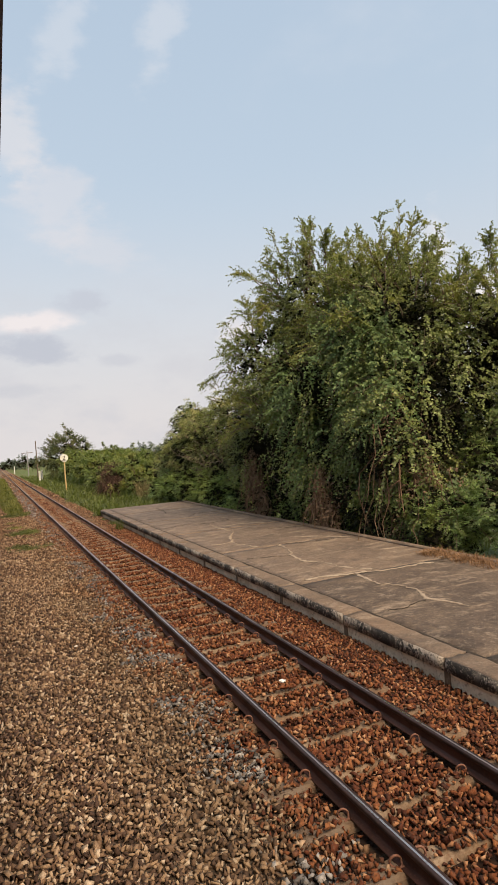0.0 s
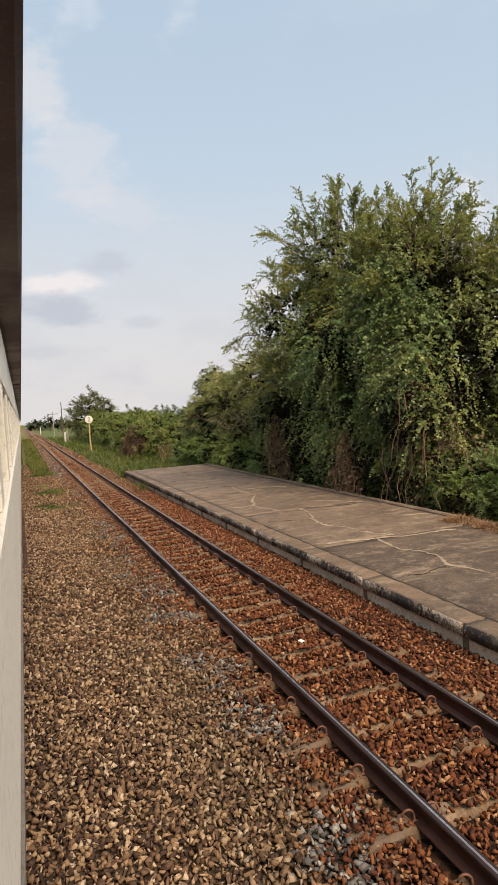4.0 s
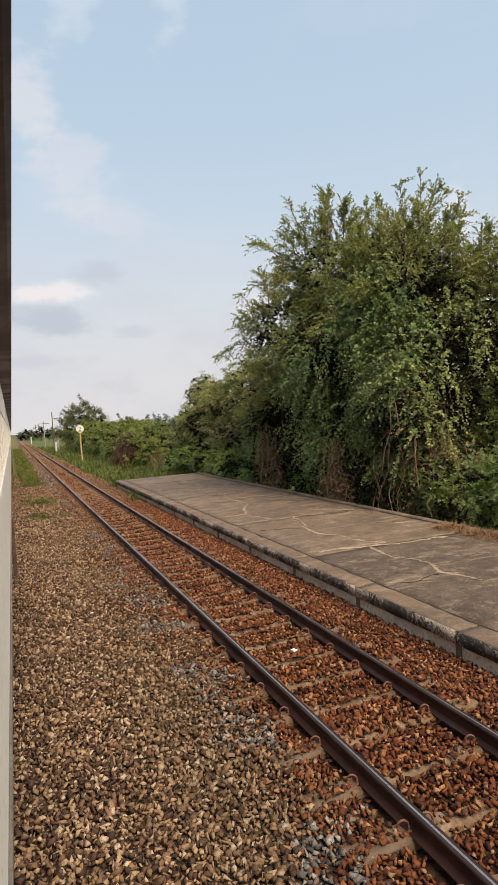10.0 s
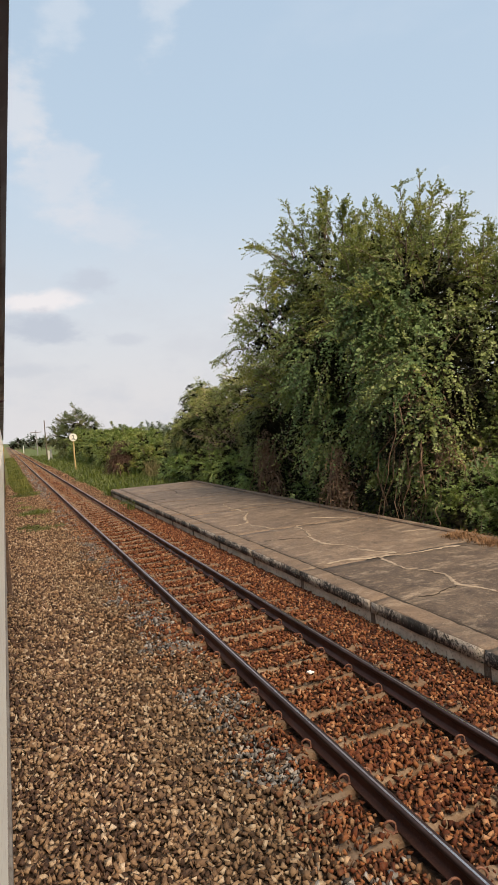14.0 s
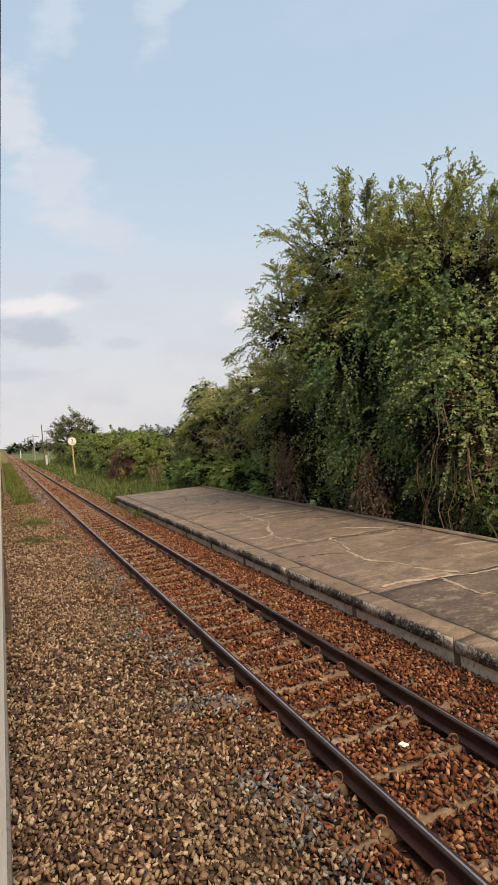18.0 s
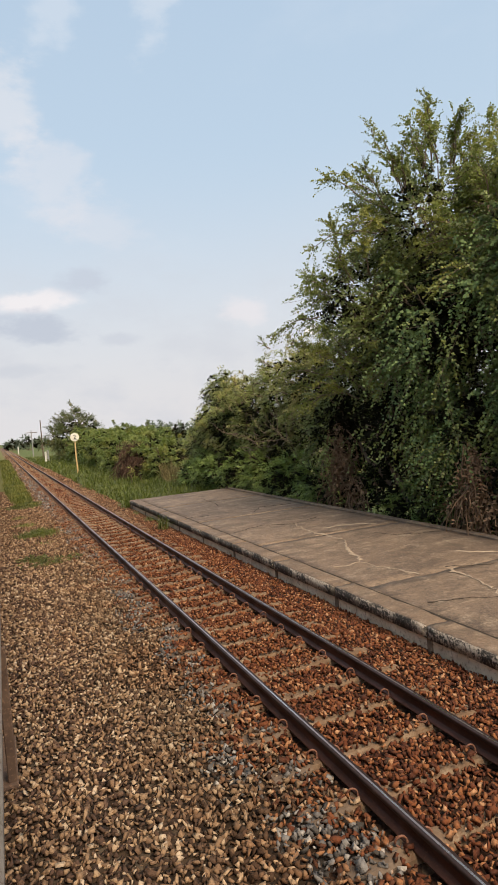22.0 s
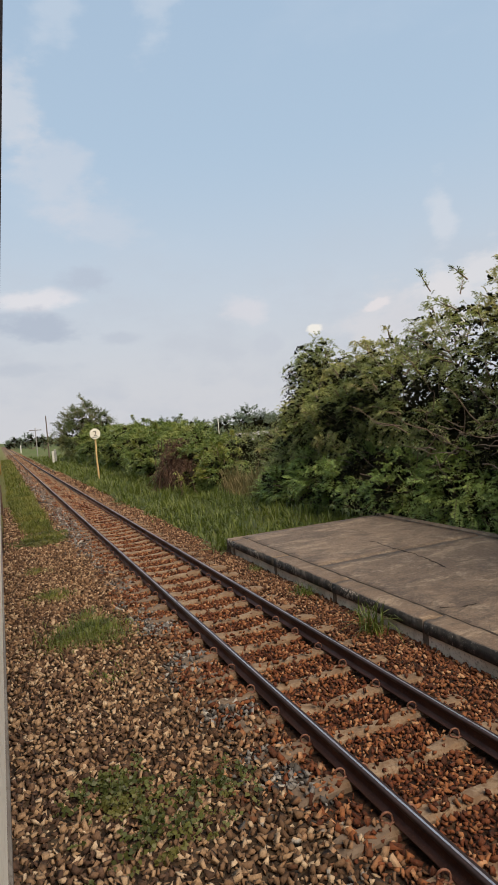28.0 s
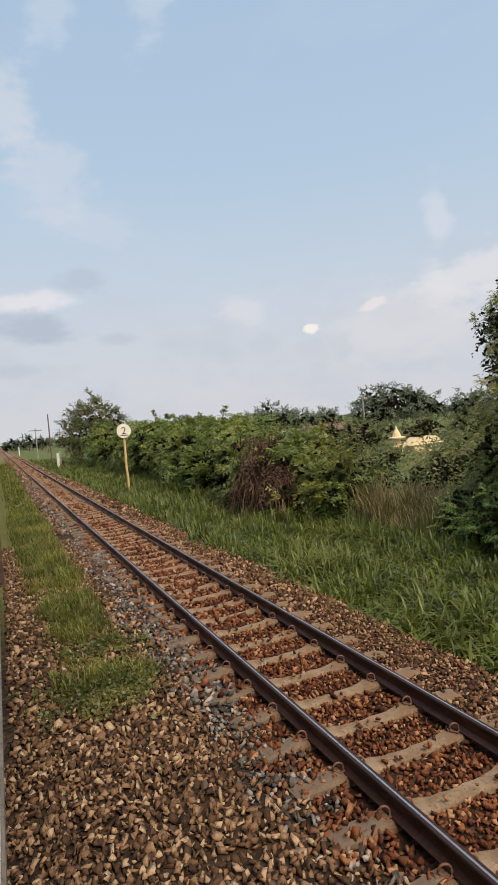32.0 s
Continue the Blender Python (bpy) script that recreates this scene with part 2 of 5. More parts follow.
    if not stones:
        overgrown = maths(t, "MULTIPLY", fade(t, across, 0.5, 0.9, 1.0, 0.0), fade(t, xyz.outputs[1], 33.0, 38.0))
        col = mixc(t, maths(t, "MAXIMUM", overgrown, maths(t, "MULTIPLY", fade(t, across, 3.6, 3.9), fade(t, xyz.outputs[1], 28.0, 32.0))), col, mixc(t, blot, (0.09, 0.105, 0.03), (0.17, 0.16, 0.055)))
    t.links.new(col, b.inputs["Base Color"])
    if stones:
        bump(t, b, grain(t, p, 70.0, 5), 0.7, 0.008)
    else:
        vor = node(t, "ShaderNodeTexVoronoi", Vector=p, Scale=17.0)
        bump(t, b, maths(t, "SUBTRACT", 1.0, vor.outputs["Distance"]), 1.0, 0.03)
    return m


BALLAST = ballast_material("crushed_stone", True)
BALLAST_BED = ballast_material("gap_shaded_stone_bed", False)
STEEL_SIDE = worn("rusty_rail_steel", (0.063, 0.023, 0.016), (0.042, 0.016, 0.011), (0.090, 0.036, 0.022), 2.0, 60.0, 0.55, 0.1, 0.25, 0.002)
STEEL_HEAD = worn("dark_rail_head_steel", (0.040, 0.024, 0.022), (0.029, 0.018, 0.017), (0.056, 0.030, 0.024), 1.5, 40.0, 0.5, 0.3, 0.1, 0.001)
STEEL_TOP = worn("polished_rail_steel", (0.62, 0.55, 0.52), (0.52, 0.44, 0.41), (0.36, 0.27, 0.24), 1.2, 30.0, 0.30, 0.95, 0.05, 0.001)
CLIP_STEEL = worn("rusty_spring_steel", (0.20, 0.095, 0.06), (0.14, 0.06, 0.04), (0.26, 0.13, 0.08), 9.0, 90.0, 0.65, 0.15, 0.2, 0.001)
SLEEPER = worn("weathered_sleeper_concrete", (0.258, 0.194, 0.132), (0.188, 0.127, 0.079), (0.117, 0.060, 0.032), 4.0, 45.0, 0.92, 0.0, 0.5, 0.006)
st = SLEEPER.node_tree
sb = st.nodes["Principled BSDF"]
ends = node(st, "ShaderNodeSeparateXYZ", Vector=st.nodes.new("ShaderNodeTexCoord").outputs["Object"]).outputs[0]
where = st.nodes.new("ShaderNodeNewGeometry").outputs["Position"]
along = node(st, "ShaderNodeSeparateXYZ", Vector=where).outputs[1]
rusted = mixc(st, maths(st, "MULTIPLY", fade(st, grain(st, where, 6.0, 6, 0.7, 0.8), 0.40, 0.60, 0.15, 0.85), fade(st, along, 18.0, 28.0, 1.0, 0.4)), sb.inputs["Base Color"].links[0].from_socket, mixc(st, grain(st, where, 22.0, 4, 0.7), (0.060, 0.030, 0.017), (0.180, 0.116, 0.070)))
dusty = fade(st, maths(st, "ADD", ends, maths(st, "MULTIPLY", grain(st, where, 5.0, 3), 0.2)), -0.62, -0.5, 0.75, 0.0)
st.links.new(mixc(st, dusty, rusted, mixc(st, grain(st, where, 14.0, 5, 0.7), (0.050, 0.036, 0.028), (0.170, 0.130, 0.100))), sb.inputs["Base Color"])
MORTAR = worn("repair_mortar", (0.349, 0.279, 0.205), (0.279, 0.218, 0.158), (0.192, 0.148, 0.109), 4.0, 60.0, 0.92)
WALL_CONC = worn("bare_wall_concrete", (0.74, 0.65, 0.53), (0.58, 0.49, 0.38), (0.30, 0.24, 0.18), 3.0, 26.0, 0.92, 0.0, 0.6, 0.006)


def platform_material(name, dark_edge, tone_a=(0.164, 0.098, 0.059), tone_b=(0.124, 0.074, 0.046)):
    m, t, b, p = material(name, 0.72, 0.0, 0.5)
    each = t.nodes.new("ShaderNodeObjectInfo").outputs["Random"]
    col = mixc(t, each, tone_a, tone_b)
    mid = grain(t, p, 2.4, 8, 0.72, 0.9)
    col = mixc(t, fade(t, mid, 0.40, 0.66), mixc(t, 0.4, col, (0.240, 0.172, 0.116)), mixc(t, 0.5, col, (0.048, 0.034, 0.025)))
    big = grain(t, p, 0.55, 5, 0.6, 0.8)
    col = mixc(t, fade(t, big, 0.45, 0.68), col, (0.132, 0.092, 0.064))
    streaks = grain(t, vmath(t, "MULTIPLY", p, (0.75, 1.25, 1)).outputs[0], 1.5, 7, 0.7, 1.0)
    col = mixc(t, maths(t, "MULTIPLY", fade(t, grain(t, vmath(t, "MULTIPLY", p, (0.45, 1.7, 1)).outputs[0], 1.9, 7, 0.72, 0.4), 0.53, 0.64), 0.8), col, (0.320, 0.240, 0.164))
    col = mixc(t, maths(t, "MULTIPLY", fade(t, streaks, 0.47, 0.62), 0.62), col, (0.060, 0.042, 0.031))
    col = mixc(t, maths(t, "MULTIPLY", fade(t, grain(t, p, 3.2, 7, 0.78), 0.53, 0.66), 0.6), col, (0.352, 0.276, 0.200))
    col = mixc(t, maths(t, "MULTIPLY", fade(t, grain(t, p, 30.0, 5, 0.75), 0.47, 0.60), 0.55), col, (0.056, 0.042, 0.031))
    col = mixc(t, maths(t, "MULTIPLY", fade(t, grain(t, vmath(t, "ADD", p, (3, 5, 1)).outputs[0], 22.0, 6, 0.8), 0.54, 0.62), 0.4), col, (0.320, 0.248, 0.180))
    if dark_edge:
        col = mixc(t, 0.2, col, (0.208, 0.148, 0.098))
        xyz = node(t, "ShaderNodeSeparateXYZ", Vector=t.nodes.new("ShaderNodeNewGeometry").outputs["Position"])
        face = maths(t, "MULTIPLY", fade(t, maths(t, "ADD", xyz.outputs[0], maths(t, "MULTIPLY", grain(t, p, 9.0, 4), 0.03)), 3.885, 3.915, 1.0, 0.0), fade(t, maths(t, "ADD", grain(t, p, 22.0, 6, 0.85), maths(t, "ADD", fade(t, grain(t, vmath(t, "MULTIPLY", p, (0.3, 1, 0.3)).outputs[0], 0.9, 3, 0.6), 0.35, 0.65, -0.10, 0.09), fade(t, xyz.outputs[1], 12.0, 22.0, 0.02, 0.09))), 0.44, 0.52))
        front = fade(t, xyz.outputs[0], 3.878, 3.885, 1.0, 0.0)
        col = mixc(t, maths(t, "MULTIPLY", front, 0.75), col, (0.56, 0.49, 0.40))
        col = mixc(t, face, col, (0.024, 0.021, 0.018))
    t.links.new(col, b.inputs["Base Color"])
    bump(t, b, maths(t, "ADD", grain(t, p, 28.0, 6, 0.7), maths(t, "MULTIPLY", grain(t, p, 3.0, 4), 1.5)), 0.8, 0.015)
    return m


PLATFORM = platform_material("stained_platform_concrete", False, (0.212, 0.147, 0.100), (0.165, 0.113, 0.078))
PLATFORM_GREY = platform_material("dark_platform_concrete", False, (0.050, 0.033, 0.023), (0.042, 0.027, 0.019))
CRACK_DIRT = worn("crack_dirt", (0.04, 0.03, 0.022), (0.03, 0.024, 0.018), (0.06, 0.045, 0.03), 5.0, 50.0, 0.95)
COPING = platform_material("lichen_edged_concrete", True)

LEAF_TREE = leaf_material("thorn_tree_leaf", (0.051, 0.068, 0.020), (0.277, 0.327, 0.096), (0.254, 0.288, 0.073), 0.15)
LEAF_TIP = leaf_material("young_thorn_leaf", (0.100, 0.124, 0.030), (0.268, 0.299, 0.064), (0.295, 0.286, 0.058), 0.35)
LEAF_BUSH = leaf_material("bush_leaf", (0.105, 0.127, 0.042), (0.403, 0.445, 0.137), (0.469, 0.422, 0.141), 0.3)
LEAF_DARK = leaf_material("dark_fern_leaf", (0.087, 0.144, 0.041), (0.424, 0.545, 0.144), (0.453, 0.519, 0.127), 0.25)
LEAF_HEDGE = leaf_material("hedge_leaf", (0.071, 0.105, 0.028), (0.267, 0.333, 0.087), (0.305, 0.314, 0.084), 0.35)
LEAF_SCRUB = leaf_material("scrub_leaf", (0.042, 0.056, 0.020), (0.153, 0.179, 0.060), (0.169, 0.164, 0.056), 0.25)
LEAF_LUSH = leaf_material("lush_fern_leaf", (0.069, 0.117, 0.032), (0.259, 0.359, 0.105), (0.277, 0.332, 0.089), 0.3)
# far trees: the haze of distance put into the colour, paler and bluer
LEAF_FAR_HAZE = leaf_material("haze_tinted_far_leaf", (0.052, 0.074, 0.053), (0.149, 0.189, 0.118), (0.130, 0.155, 0.107), 0.1)
LEAF_CREEPER = leaf_material("creeper_leaf", (0.044, 0.074, 0.024), (0.228, 0.313, 0.108), (0.144, 0.211, 0.067), 0.15, 0.5, 0.25)
LEAF_WEED = leaf_material("ground_weed_leaf", (0.030, 0.040, 0.011), (0.123, 0.142, 0.042), (0.146, 0.136, 0.039), 0.25)
GRASS = leaf_material("grass_blade", (0.030, 0.043, 0.009), (0.183, 0.220, 0.045), (0.144, 0.164, 0.032), 0.3)
GRASS_LEFT = leaf_material("dry_tipped_grass", (0.059, 0.069, 0.014), (0.216, 0.240, 0.051), (0.254, 0.236, 0.058), 0.35)
LITTER = leaf_material("dry_leaf_litter", (0.16, 0.085, 0.045), (0.34, 0.20, 0.11), (0.26, 0.15, 0.08), 0.1, 0.9, 0.1)
STRAW = leaf_material("dry_weed", (0.17, 0.14, 0.06), (0.34, 0.27, 0.135), (0.24, 0.22, 0.09), 0.15, 0.8, 0.2)
VINE_DARK = worn("rotten_vine", (0.105, 0.058, 0.036), (0.055, 0.032, 0.022), (0.17, 0.105, 0.068), 5.0, 60.0, 0.95)
VINE_DRY = worn("dead_vine", (0.215, 0.135, 0.080), (0.125, 0.075, 0.045), (0.28, 0.19, 0.12), 5.0, 60.0, 0.95)
# near-black inner leaves: the shade of the crowns' hollows put into the colour
LEAF_INNER_SHADE = leaf_material("shade_dark_inner_leaf", (0.007, 0.008, 0.005), (0.019, 0.019, 0.010), (0.021, 0.017, 0.010), 0.05, 0.95, 0.05)
BARK = worn("grey_brown_bark", (0.21, 0.15, 0.105), (0.14, 0.098, 0.07), (0.29, 0.225, 0.165), 4.0, 50.0, 0.95, 0.0, 0.8, 0.01)
CREAM = worn("cream_coach_paint", (0.90, 0.86, 0.77), (0.87, 0.82, 0.72), (0.68, 0.62, 0.52), 1.3, 22.0, 0.5, 0.0, 0.06, 0.002)
MAROON = worn("maroon_coach_paint", (0.045, 0.012, 0.013), (0.035, 0.011, 0.013), (0.08, 0.04, 0.035), 1.2, 35.0, 0.5, 0.0, 0.08, 0.002)
SILL_GREY = worn("dirty_grey_trim", (0.22, 0.20, 0.18), (0.16, 0.14, 0.125), (0.11, 0.085, 0.065), 2.0, 35.0, 0.75, 0.1, 0.2, 0.002)
FRAME_STEEL = worn("rusted_frame_steel", (0.13, 0.085, 0.06), (0.085, 0.055, 0.042), (0.21, 0.13, 0.085), 3.0, 40.0, 0.85, 0.1, 0.3, 0.003)
YELLOW = worn("yellow_rail_paint", (0.62, 0.40, 0.09), (0.52, 0.33, 0.08), (0.34, 0.21, 0.07), 4.0, 40.0, 0.6)
POST_PAINT = worn("faded_ochre_paint", (0.62, 0.44, 0.20), (0.54, 0.36, 0.16), (0.38, 0.24, 0.12), 5.0, 50.0, 0.75)
SIGN_WHITE = worn("sign_white_paint", (0.78, 0.76, 0.66), (0.70, 0.67, 0.57), (0.55, 0.50, 0.38), 5.0, 40.0, 0.55)
SIGN_BLACK = worn("sign_black_paint", (0.035, 0.03, 0.028), (0.05, 0.042, 0.036), (0.09, 0.07, 0.055), 5.0, 40.0, 0.6)
WHITE_POST = worn("whitewash", (0.72, 0.70, 0.66), (0.62, 0.60, 0.56), (0.44, 0.40, 0.35), 5.0, 40.0, 0.85)
POLE_CONC = worn("pole_concrete", (0.34, 0.33, 0.32), (0.28, 0.27, 0.26), (0.20, 0.19, 0.18), 3.0, 40.0, 0.9)
TIMBER = worn("weathered_timber", (0.16, 0.12, 0.09), (0.11, 0.085, 0.065), (0.21, 0.17, 0.13), 3.0, 40.0, 0.9)
ROOF_RED = worn("rusty_roof_sheet", (0.20, 0.11, 0.085), (0.15, 0.095, 0.08), (0.28, 0.20, 0.16), 1.0, 12.0, 0.8)
ROOF_GREY = worn("grey_roof_sheet", (0.34, 0.34, 0.34), (0.27, 0.26, 0.26), (0.20, 0.17, 0.15), 1.0, 12.0, 0.7)
PLASTER = worn("cream_plaster", (0.74, 0.60, 0.36), (0.66, 0.51, 0.29), (0.50, 0.38, 0.22), 1.5, 20.0, 0.8)
PAPER = worn("crumpled_paper", (0.82, 0.80, 0.77), (0.76, 0.73, 0.69), (0.62, 0.58, 0.52), 14.0, 80.0, 0.8)


def ground_material():
    m, t, b, p = material("grassy_earth", 0.95, 0.0, 0.2)
    n1, n2 = grain(t, p, 0.35, 5, 0.6, 0.4), grain(t, p, 9.0, 5, 0.7)
    col = mixc(t, n2, (0.05, 0.075, 0.022), (0.11, 0.14, 0.04))
    col = mixc(t, fade(t, n1, 0.5, 0.7), col, (0.15, 0.12, 0.06))
    t.links.new(col, b.inputs["Base Color"])
    bump(t, b, n2, 0.8, 0.05)
    return m


def glass_material():
    m, t, b, p = material("dusty_window_glass", 0.06, 0.0, 0.5)
    b.inputs["Base Color"].default_value = (0.06, 0.065, 0.07, 1)
    t.links.new(maths(t, "ADD", 0.04, maths(t, "MULTIPLY", grain(t, p, 6.0, 4), 0.12)), b.inputs["Roughness"])
    b.inputs["Coat Weight"].default_value = 1.0
    return m


EARTH, GLASS = ground_material(), glass_material()


# ---- mesh helpers ----
def mesh_np(name, verts, faces, mats, smooth=False, index=None):
    verts, faces = np.asarray(verts, np.float32), np.asarray(faces, np.int32)
    me = bpy.data.meshes.new(name)
    me.vertices.add(len(verts))
    me.vertices.foreach_set("co", verts.ravel())
    k = faces.shape[1]
    me.loops.add(faces.size)
    me.loops.foreach_set("vertex_index", faces.ravel())
    me.polygons.add(len(faces))
    me.polygons.foreach_set("loop_start", np.arange(0, faces.size, k, dtype=np.int32))
    if index is not None:
        me.polygons.foreach_set("material_index", np.asarray(index, np.int32))
    me.update(calc_edges=True)
    if smooth:
        me.polygons.foreach_set("use_smooth", np.ones(len(faces), bool))
    for m in (mats if isinstance(mats, (list, tuple)) else [mats]):
        me.materials.append(m)
    return me


def from_bm(name, bm, mats, smooth=False):
    me = bpy.data.meshes.new(name)
    bmesh.ops.recalc_face_normals(bm, faces=bm.faces)
    bm.to_mesh(me)
    bm.free()
    for m in (mats if isinstance(mats, (list, tuple)) else [mats]):
        me.materials.append(m)
    if smooth:
        me.polygons.foreach_set("use_smooth", np.ones(len(me.polygons), bool))
    return me


def box_bm(lo, hi, bevel=0.0, segs=1, bm=None):
    bm = bm or bmesh.new()
    made = bmesh.ops.create_cube(bm, size=1)["verts"]
    for v in made:
        v.co = Vector([lo[i] if v.co[i] < 0 else hi[i] for i in range(3)])
    if bevel:
        edges = list({e for v in made for e in v.link_edges})
        bmesh.ops.bevel(bm, geom=edges, offset=bevel, segments=segs, affect="EDGES")
    return bm


def tube(points, radii, sides=6, close=True):
    """Vertices and quads of a tube along points."""
    pts = np.asarray(points, float)
    n = len(pts)
    rad = np.broadcast_to(np.asarray(radii, float), (n,))
    tan = np.gradient(pts, axis=0)
    tan /= np.linalg.norm(tan, axis=1)[:, None] + 1e-9
    ref = np.where(np.abs(tan[:, 2:3]) > 0.9, [[1.0, 0, 0]], [[0, 0, 1.0]])
    a = np.cross(tan, ref)
    a /= np.linalg.norm(a, axis=1)[:, None] + 1e-9
    b = np.cross(tan, a)
    ang = np.arange(sides) * 2 * np.pi / sides
    ring = pts[:, None] + rad[:, None, None] * (a[:, None] * np.cos(ang)[None, :, None] + b[:, None] * np.sin(ang)[None, :, None])
    i, j = np.meshgrid(np.arange(n - 1), np.arange(sides), indexing="ij")
    k = (j + 1) % sides
    faces = np.stack([i * sides + j, i * sides + k, (i + 1) * sides + k, (i + 1) * sides + j], -1).reshape(-1, 4)
    return ring.reshape(-1, 3), faces


def join(pieces):
    vs, fs, at = [], [], 0
    for v, f in pieces:
        vs.append(v)
        fs.append(np.asarray(f) + at)
        at += len(v)
    return np.concatenate(vs), np.concatenate(fs)


def thing(name, base, label, category, group="", kind=""):
    ob = new(name)
    ob.location = base
    ob.empty_display_size = 0.2
    return tagged(ob, label, category, group, kind)


def part(name, data, parent, label="", at=None, world_space=False):
    ob = new(name, data)
    ob.parent = parent
    if world_space:
        ob.location = -parent.location
    elif at is not None:
        ob.location = at
    return tagged(ob, label) if label else ob


def setting(name, data, label, category):
    return tagged(new(name, data), label, category, kind="structure")


rng = np.random.default_rng(5)


# ---- ground ----
def ground_height(x, y):
    x, y = np.asarray(x, float), np.asarray(y, float)
    right = np.interp(x, [-400, -12, -4.2, 3.9, 4.6, 9, 20, 60], [-1.2, -0.9, -0.16, -0.16, -0.33, -0.4, -2.0, -2.6])
    return right


gx = np.concatenate([[-3500, -1200, -400, -150, -60, -25, -12, -8, -5], np.arange(-4, 13.1, 0.6), [15, 18, 22, 30, 45, 70, 120, 250, 600, 1500, 3500]])
gy = np.concatenate([[-3500, -800, -200, -60, -20], np.arange(-8, 100, 2.0), np.arange(100, 400, 20), [400, 550, 800, 1200, 2000, 3500]])
X, Y = np.meshgrid(gx, gy, indexing="ij")
Z = ground_height(X, Y) + 0.03 * np.sin(X * 1.7) * np.sin(Y * 0.9)
gi, gj = np.meshgrid(np.arange(len(gx) - 1), np.arange(len(gy) - 1), indexing="ij")
w_ = len(gy)
quads = np.stack([gi * w_ + gj, (gi + 1) * w_ + gj, (gi + 1) * w_ + gj + 1, gi * w_ + gj + 1], -1).reshape(-1, 4)
setting("ground", mesh_np("ground", np.stack([X, Y, Z], -1).reshape(-1, 3), quads, EARTH, True), "flat green and brown lineside land reaching the horizon", "ground")

# ballast bed: one raised strip with sloping shoulders
prof_x = np.array([-5.2, -4.6, -3.6, -2.0, -0.6, 0.3, 1.0, 1.6, 2.0, 2.65, 3.1, 3.55, 3.9, 4.35])
prof_z = np.array([-0.35, -0.10, -0.03, -0.03, -0.03, -0.025, -0.03, -0.035, -0.05, -0.05, -0.035, -0.03, -0.06, -0.34])
by = np.concatenate([np.arange(-14, 60, 0.5), np.arange(60, 460, 10)])
BX, BY = np.meshgrid(prof_x, by, indexing="ij")
BZ = np.broadcast_to(prof_z[:, None], BX.shape) + 0.012 * np.sin(BX * 5 + BY * 2.3) * np.sin(BY * 3.1)
bi, bj = np.meshgrid(np.arange(len(prof_x) - 1), np.arange(len(by) - 1), indexing="ij")
w_ = len(by)
quads = np.stack([bi * w_ + bj, (bi + 1) * w_ + bj, (bi + 1) * w_ + bj + 1, bi * w_ + bj + 1], -1).reshape(-1, 4)
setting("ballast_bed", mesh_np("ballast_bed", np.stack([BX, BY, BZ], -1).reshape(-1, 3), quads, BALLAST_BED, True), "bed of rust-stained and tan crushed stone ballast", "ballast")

# ---- railway track ----
RAIL_X, PITCH, FIRST = (1.8, 2.865), 0.5605, 4.775
half = [(0.0, 0.1602), (0.0075, 0.1602), (0.024, 0.16), (0.0315, 0.155), (0.0325, 0.148), (0.031, 0.128), (0.010, 0.118), (0.0075, 0.10), (0.0075, 0.055), (0.011, 0.042), (0.055, 0.032), (0.058, 0.024), (0.0, 0.022)]
section = [(-x, z) for x, z in half[::-1][1:]] + half[:-1][1:]
section = [p for i, p in enumerate(section) if i == 0 or p != section[i - 1]]


def rail_mesh(x0, ys):
    n = len(section)
    vs = np.array([[x0 + x, y, z] for y in ys for x, z in section])
    i, j = np.meshgrid(np.arange(len(ys) - 1), np.arange(n), indexing="ij")
    k = (j + 1) % n
    fs = np.stack([i * n + j, i * n + k, (i + 1) * n + k, (i + 1) * n + j], -1).reshape(-1, 4)
    head = np.array([int(section[a][1] > 0.127 and section[(a + 1) % n][1] > 0.127) for a in range(n)])
    band = np.array([int(section[a][1] > 0.1601 and section[(a + 1) % n][1] > 0.1601) for a in range(n)])
    return mesh_np("rail", vs, fs, [STEEL_SIDE, STEEL_HEAD, STEEL_TOP], index=np.tile(head + band, len(ys) - 1))


track = thing("railway_track", (2.3325, 0, 0), "single line of rusty steel rails on concrete sleepers", "railway track", kind="structure")
rail_ys = np.concatenate([np.arange(-12, 60, 12.0), np.arange(60, 440, 10.0)])
for rx in RAIL_X:
    part("rail", rail_mesh(rx, rail_ys), track, "brown rusted rail with a polished running top", world_space=True)
siding = thing("train_track", (-1.87, 0, 0), "rails beneath the standing train", "railway track", kind="structure")
for rx in (-2.4025, -1.3375):
    part("rail", rail_mesh(rx, rail_ys), siding, world_space=True)


def sleeper_mesh():
    """A worn concrete sleeper, dished between the rails, with chipped arrises."""
    r = np.random.default_rng(17)
    bm = bmesh.new()
    rings = []
    for x in np.linspace(-1.0, 1.0, 27):
        z = np.interp(abs(x), (0.0, 0.24, 0.40, 0.72, 0.93, 1.0), (-0.006, 0.006, 0.020, 0.022, 0.014, -0.01))
        wtop = np.interp(abs(x), (0.22, 0.42), (0.054, 0.076))
        chip = r.uniform(0.0, 0.016, 2)
        rings.append([bm.verts.new((x + r.normal(0, 0.006), y, h + r.normal(0, 0.0025))) for y, h in ((-0.12, -0.18), (-wtop - 0.014, z - 0.022), (-wtop + chip[0], z), (0.0, z + 0.003), (wtop - chip[1], z), (wtop + 0.014, z - 0.022), (0.12, -0.18))])
    for a, b in zip(rings, rings[1:]):
        for i in range(7):
            bm.faces.new((a[i], a[(i + 1) % 7], b[(i + 1) % 7], b[i]))
    bm.faces.new(rings[0][::-1])
    bm.faces.new(rings[-1])
    return from_bm("sleeper", bm, SLEEPER)


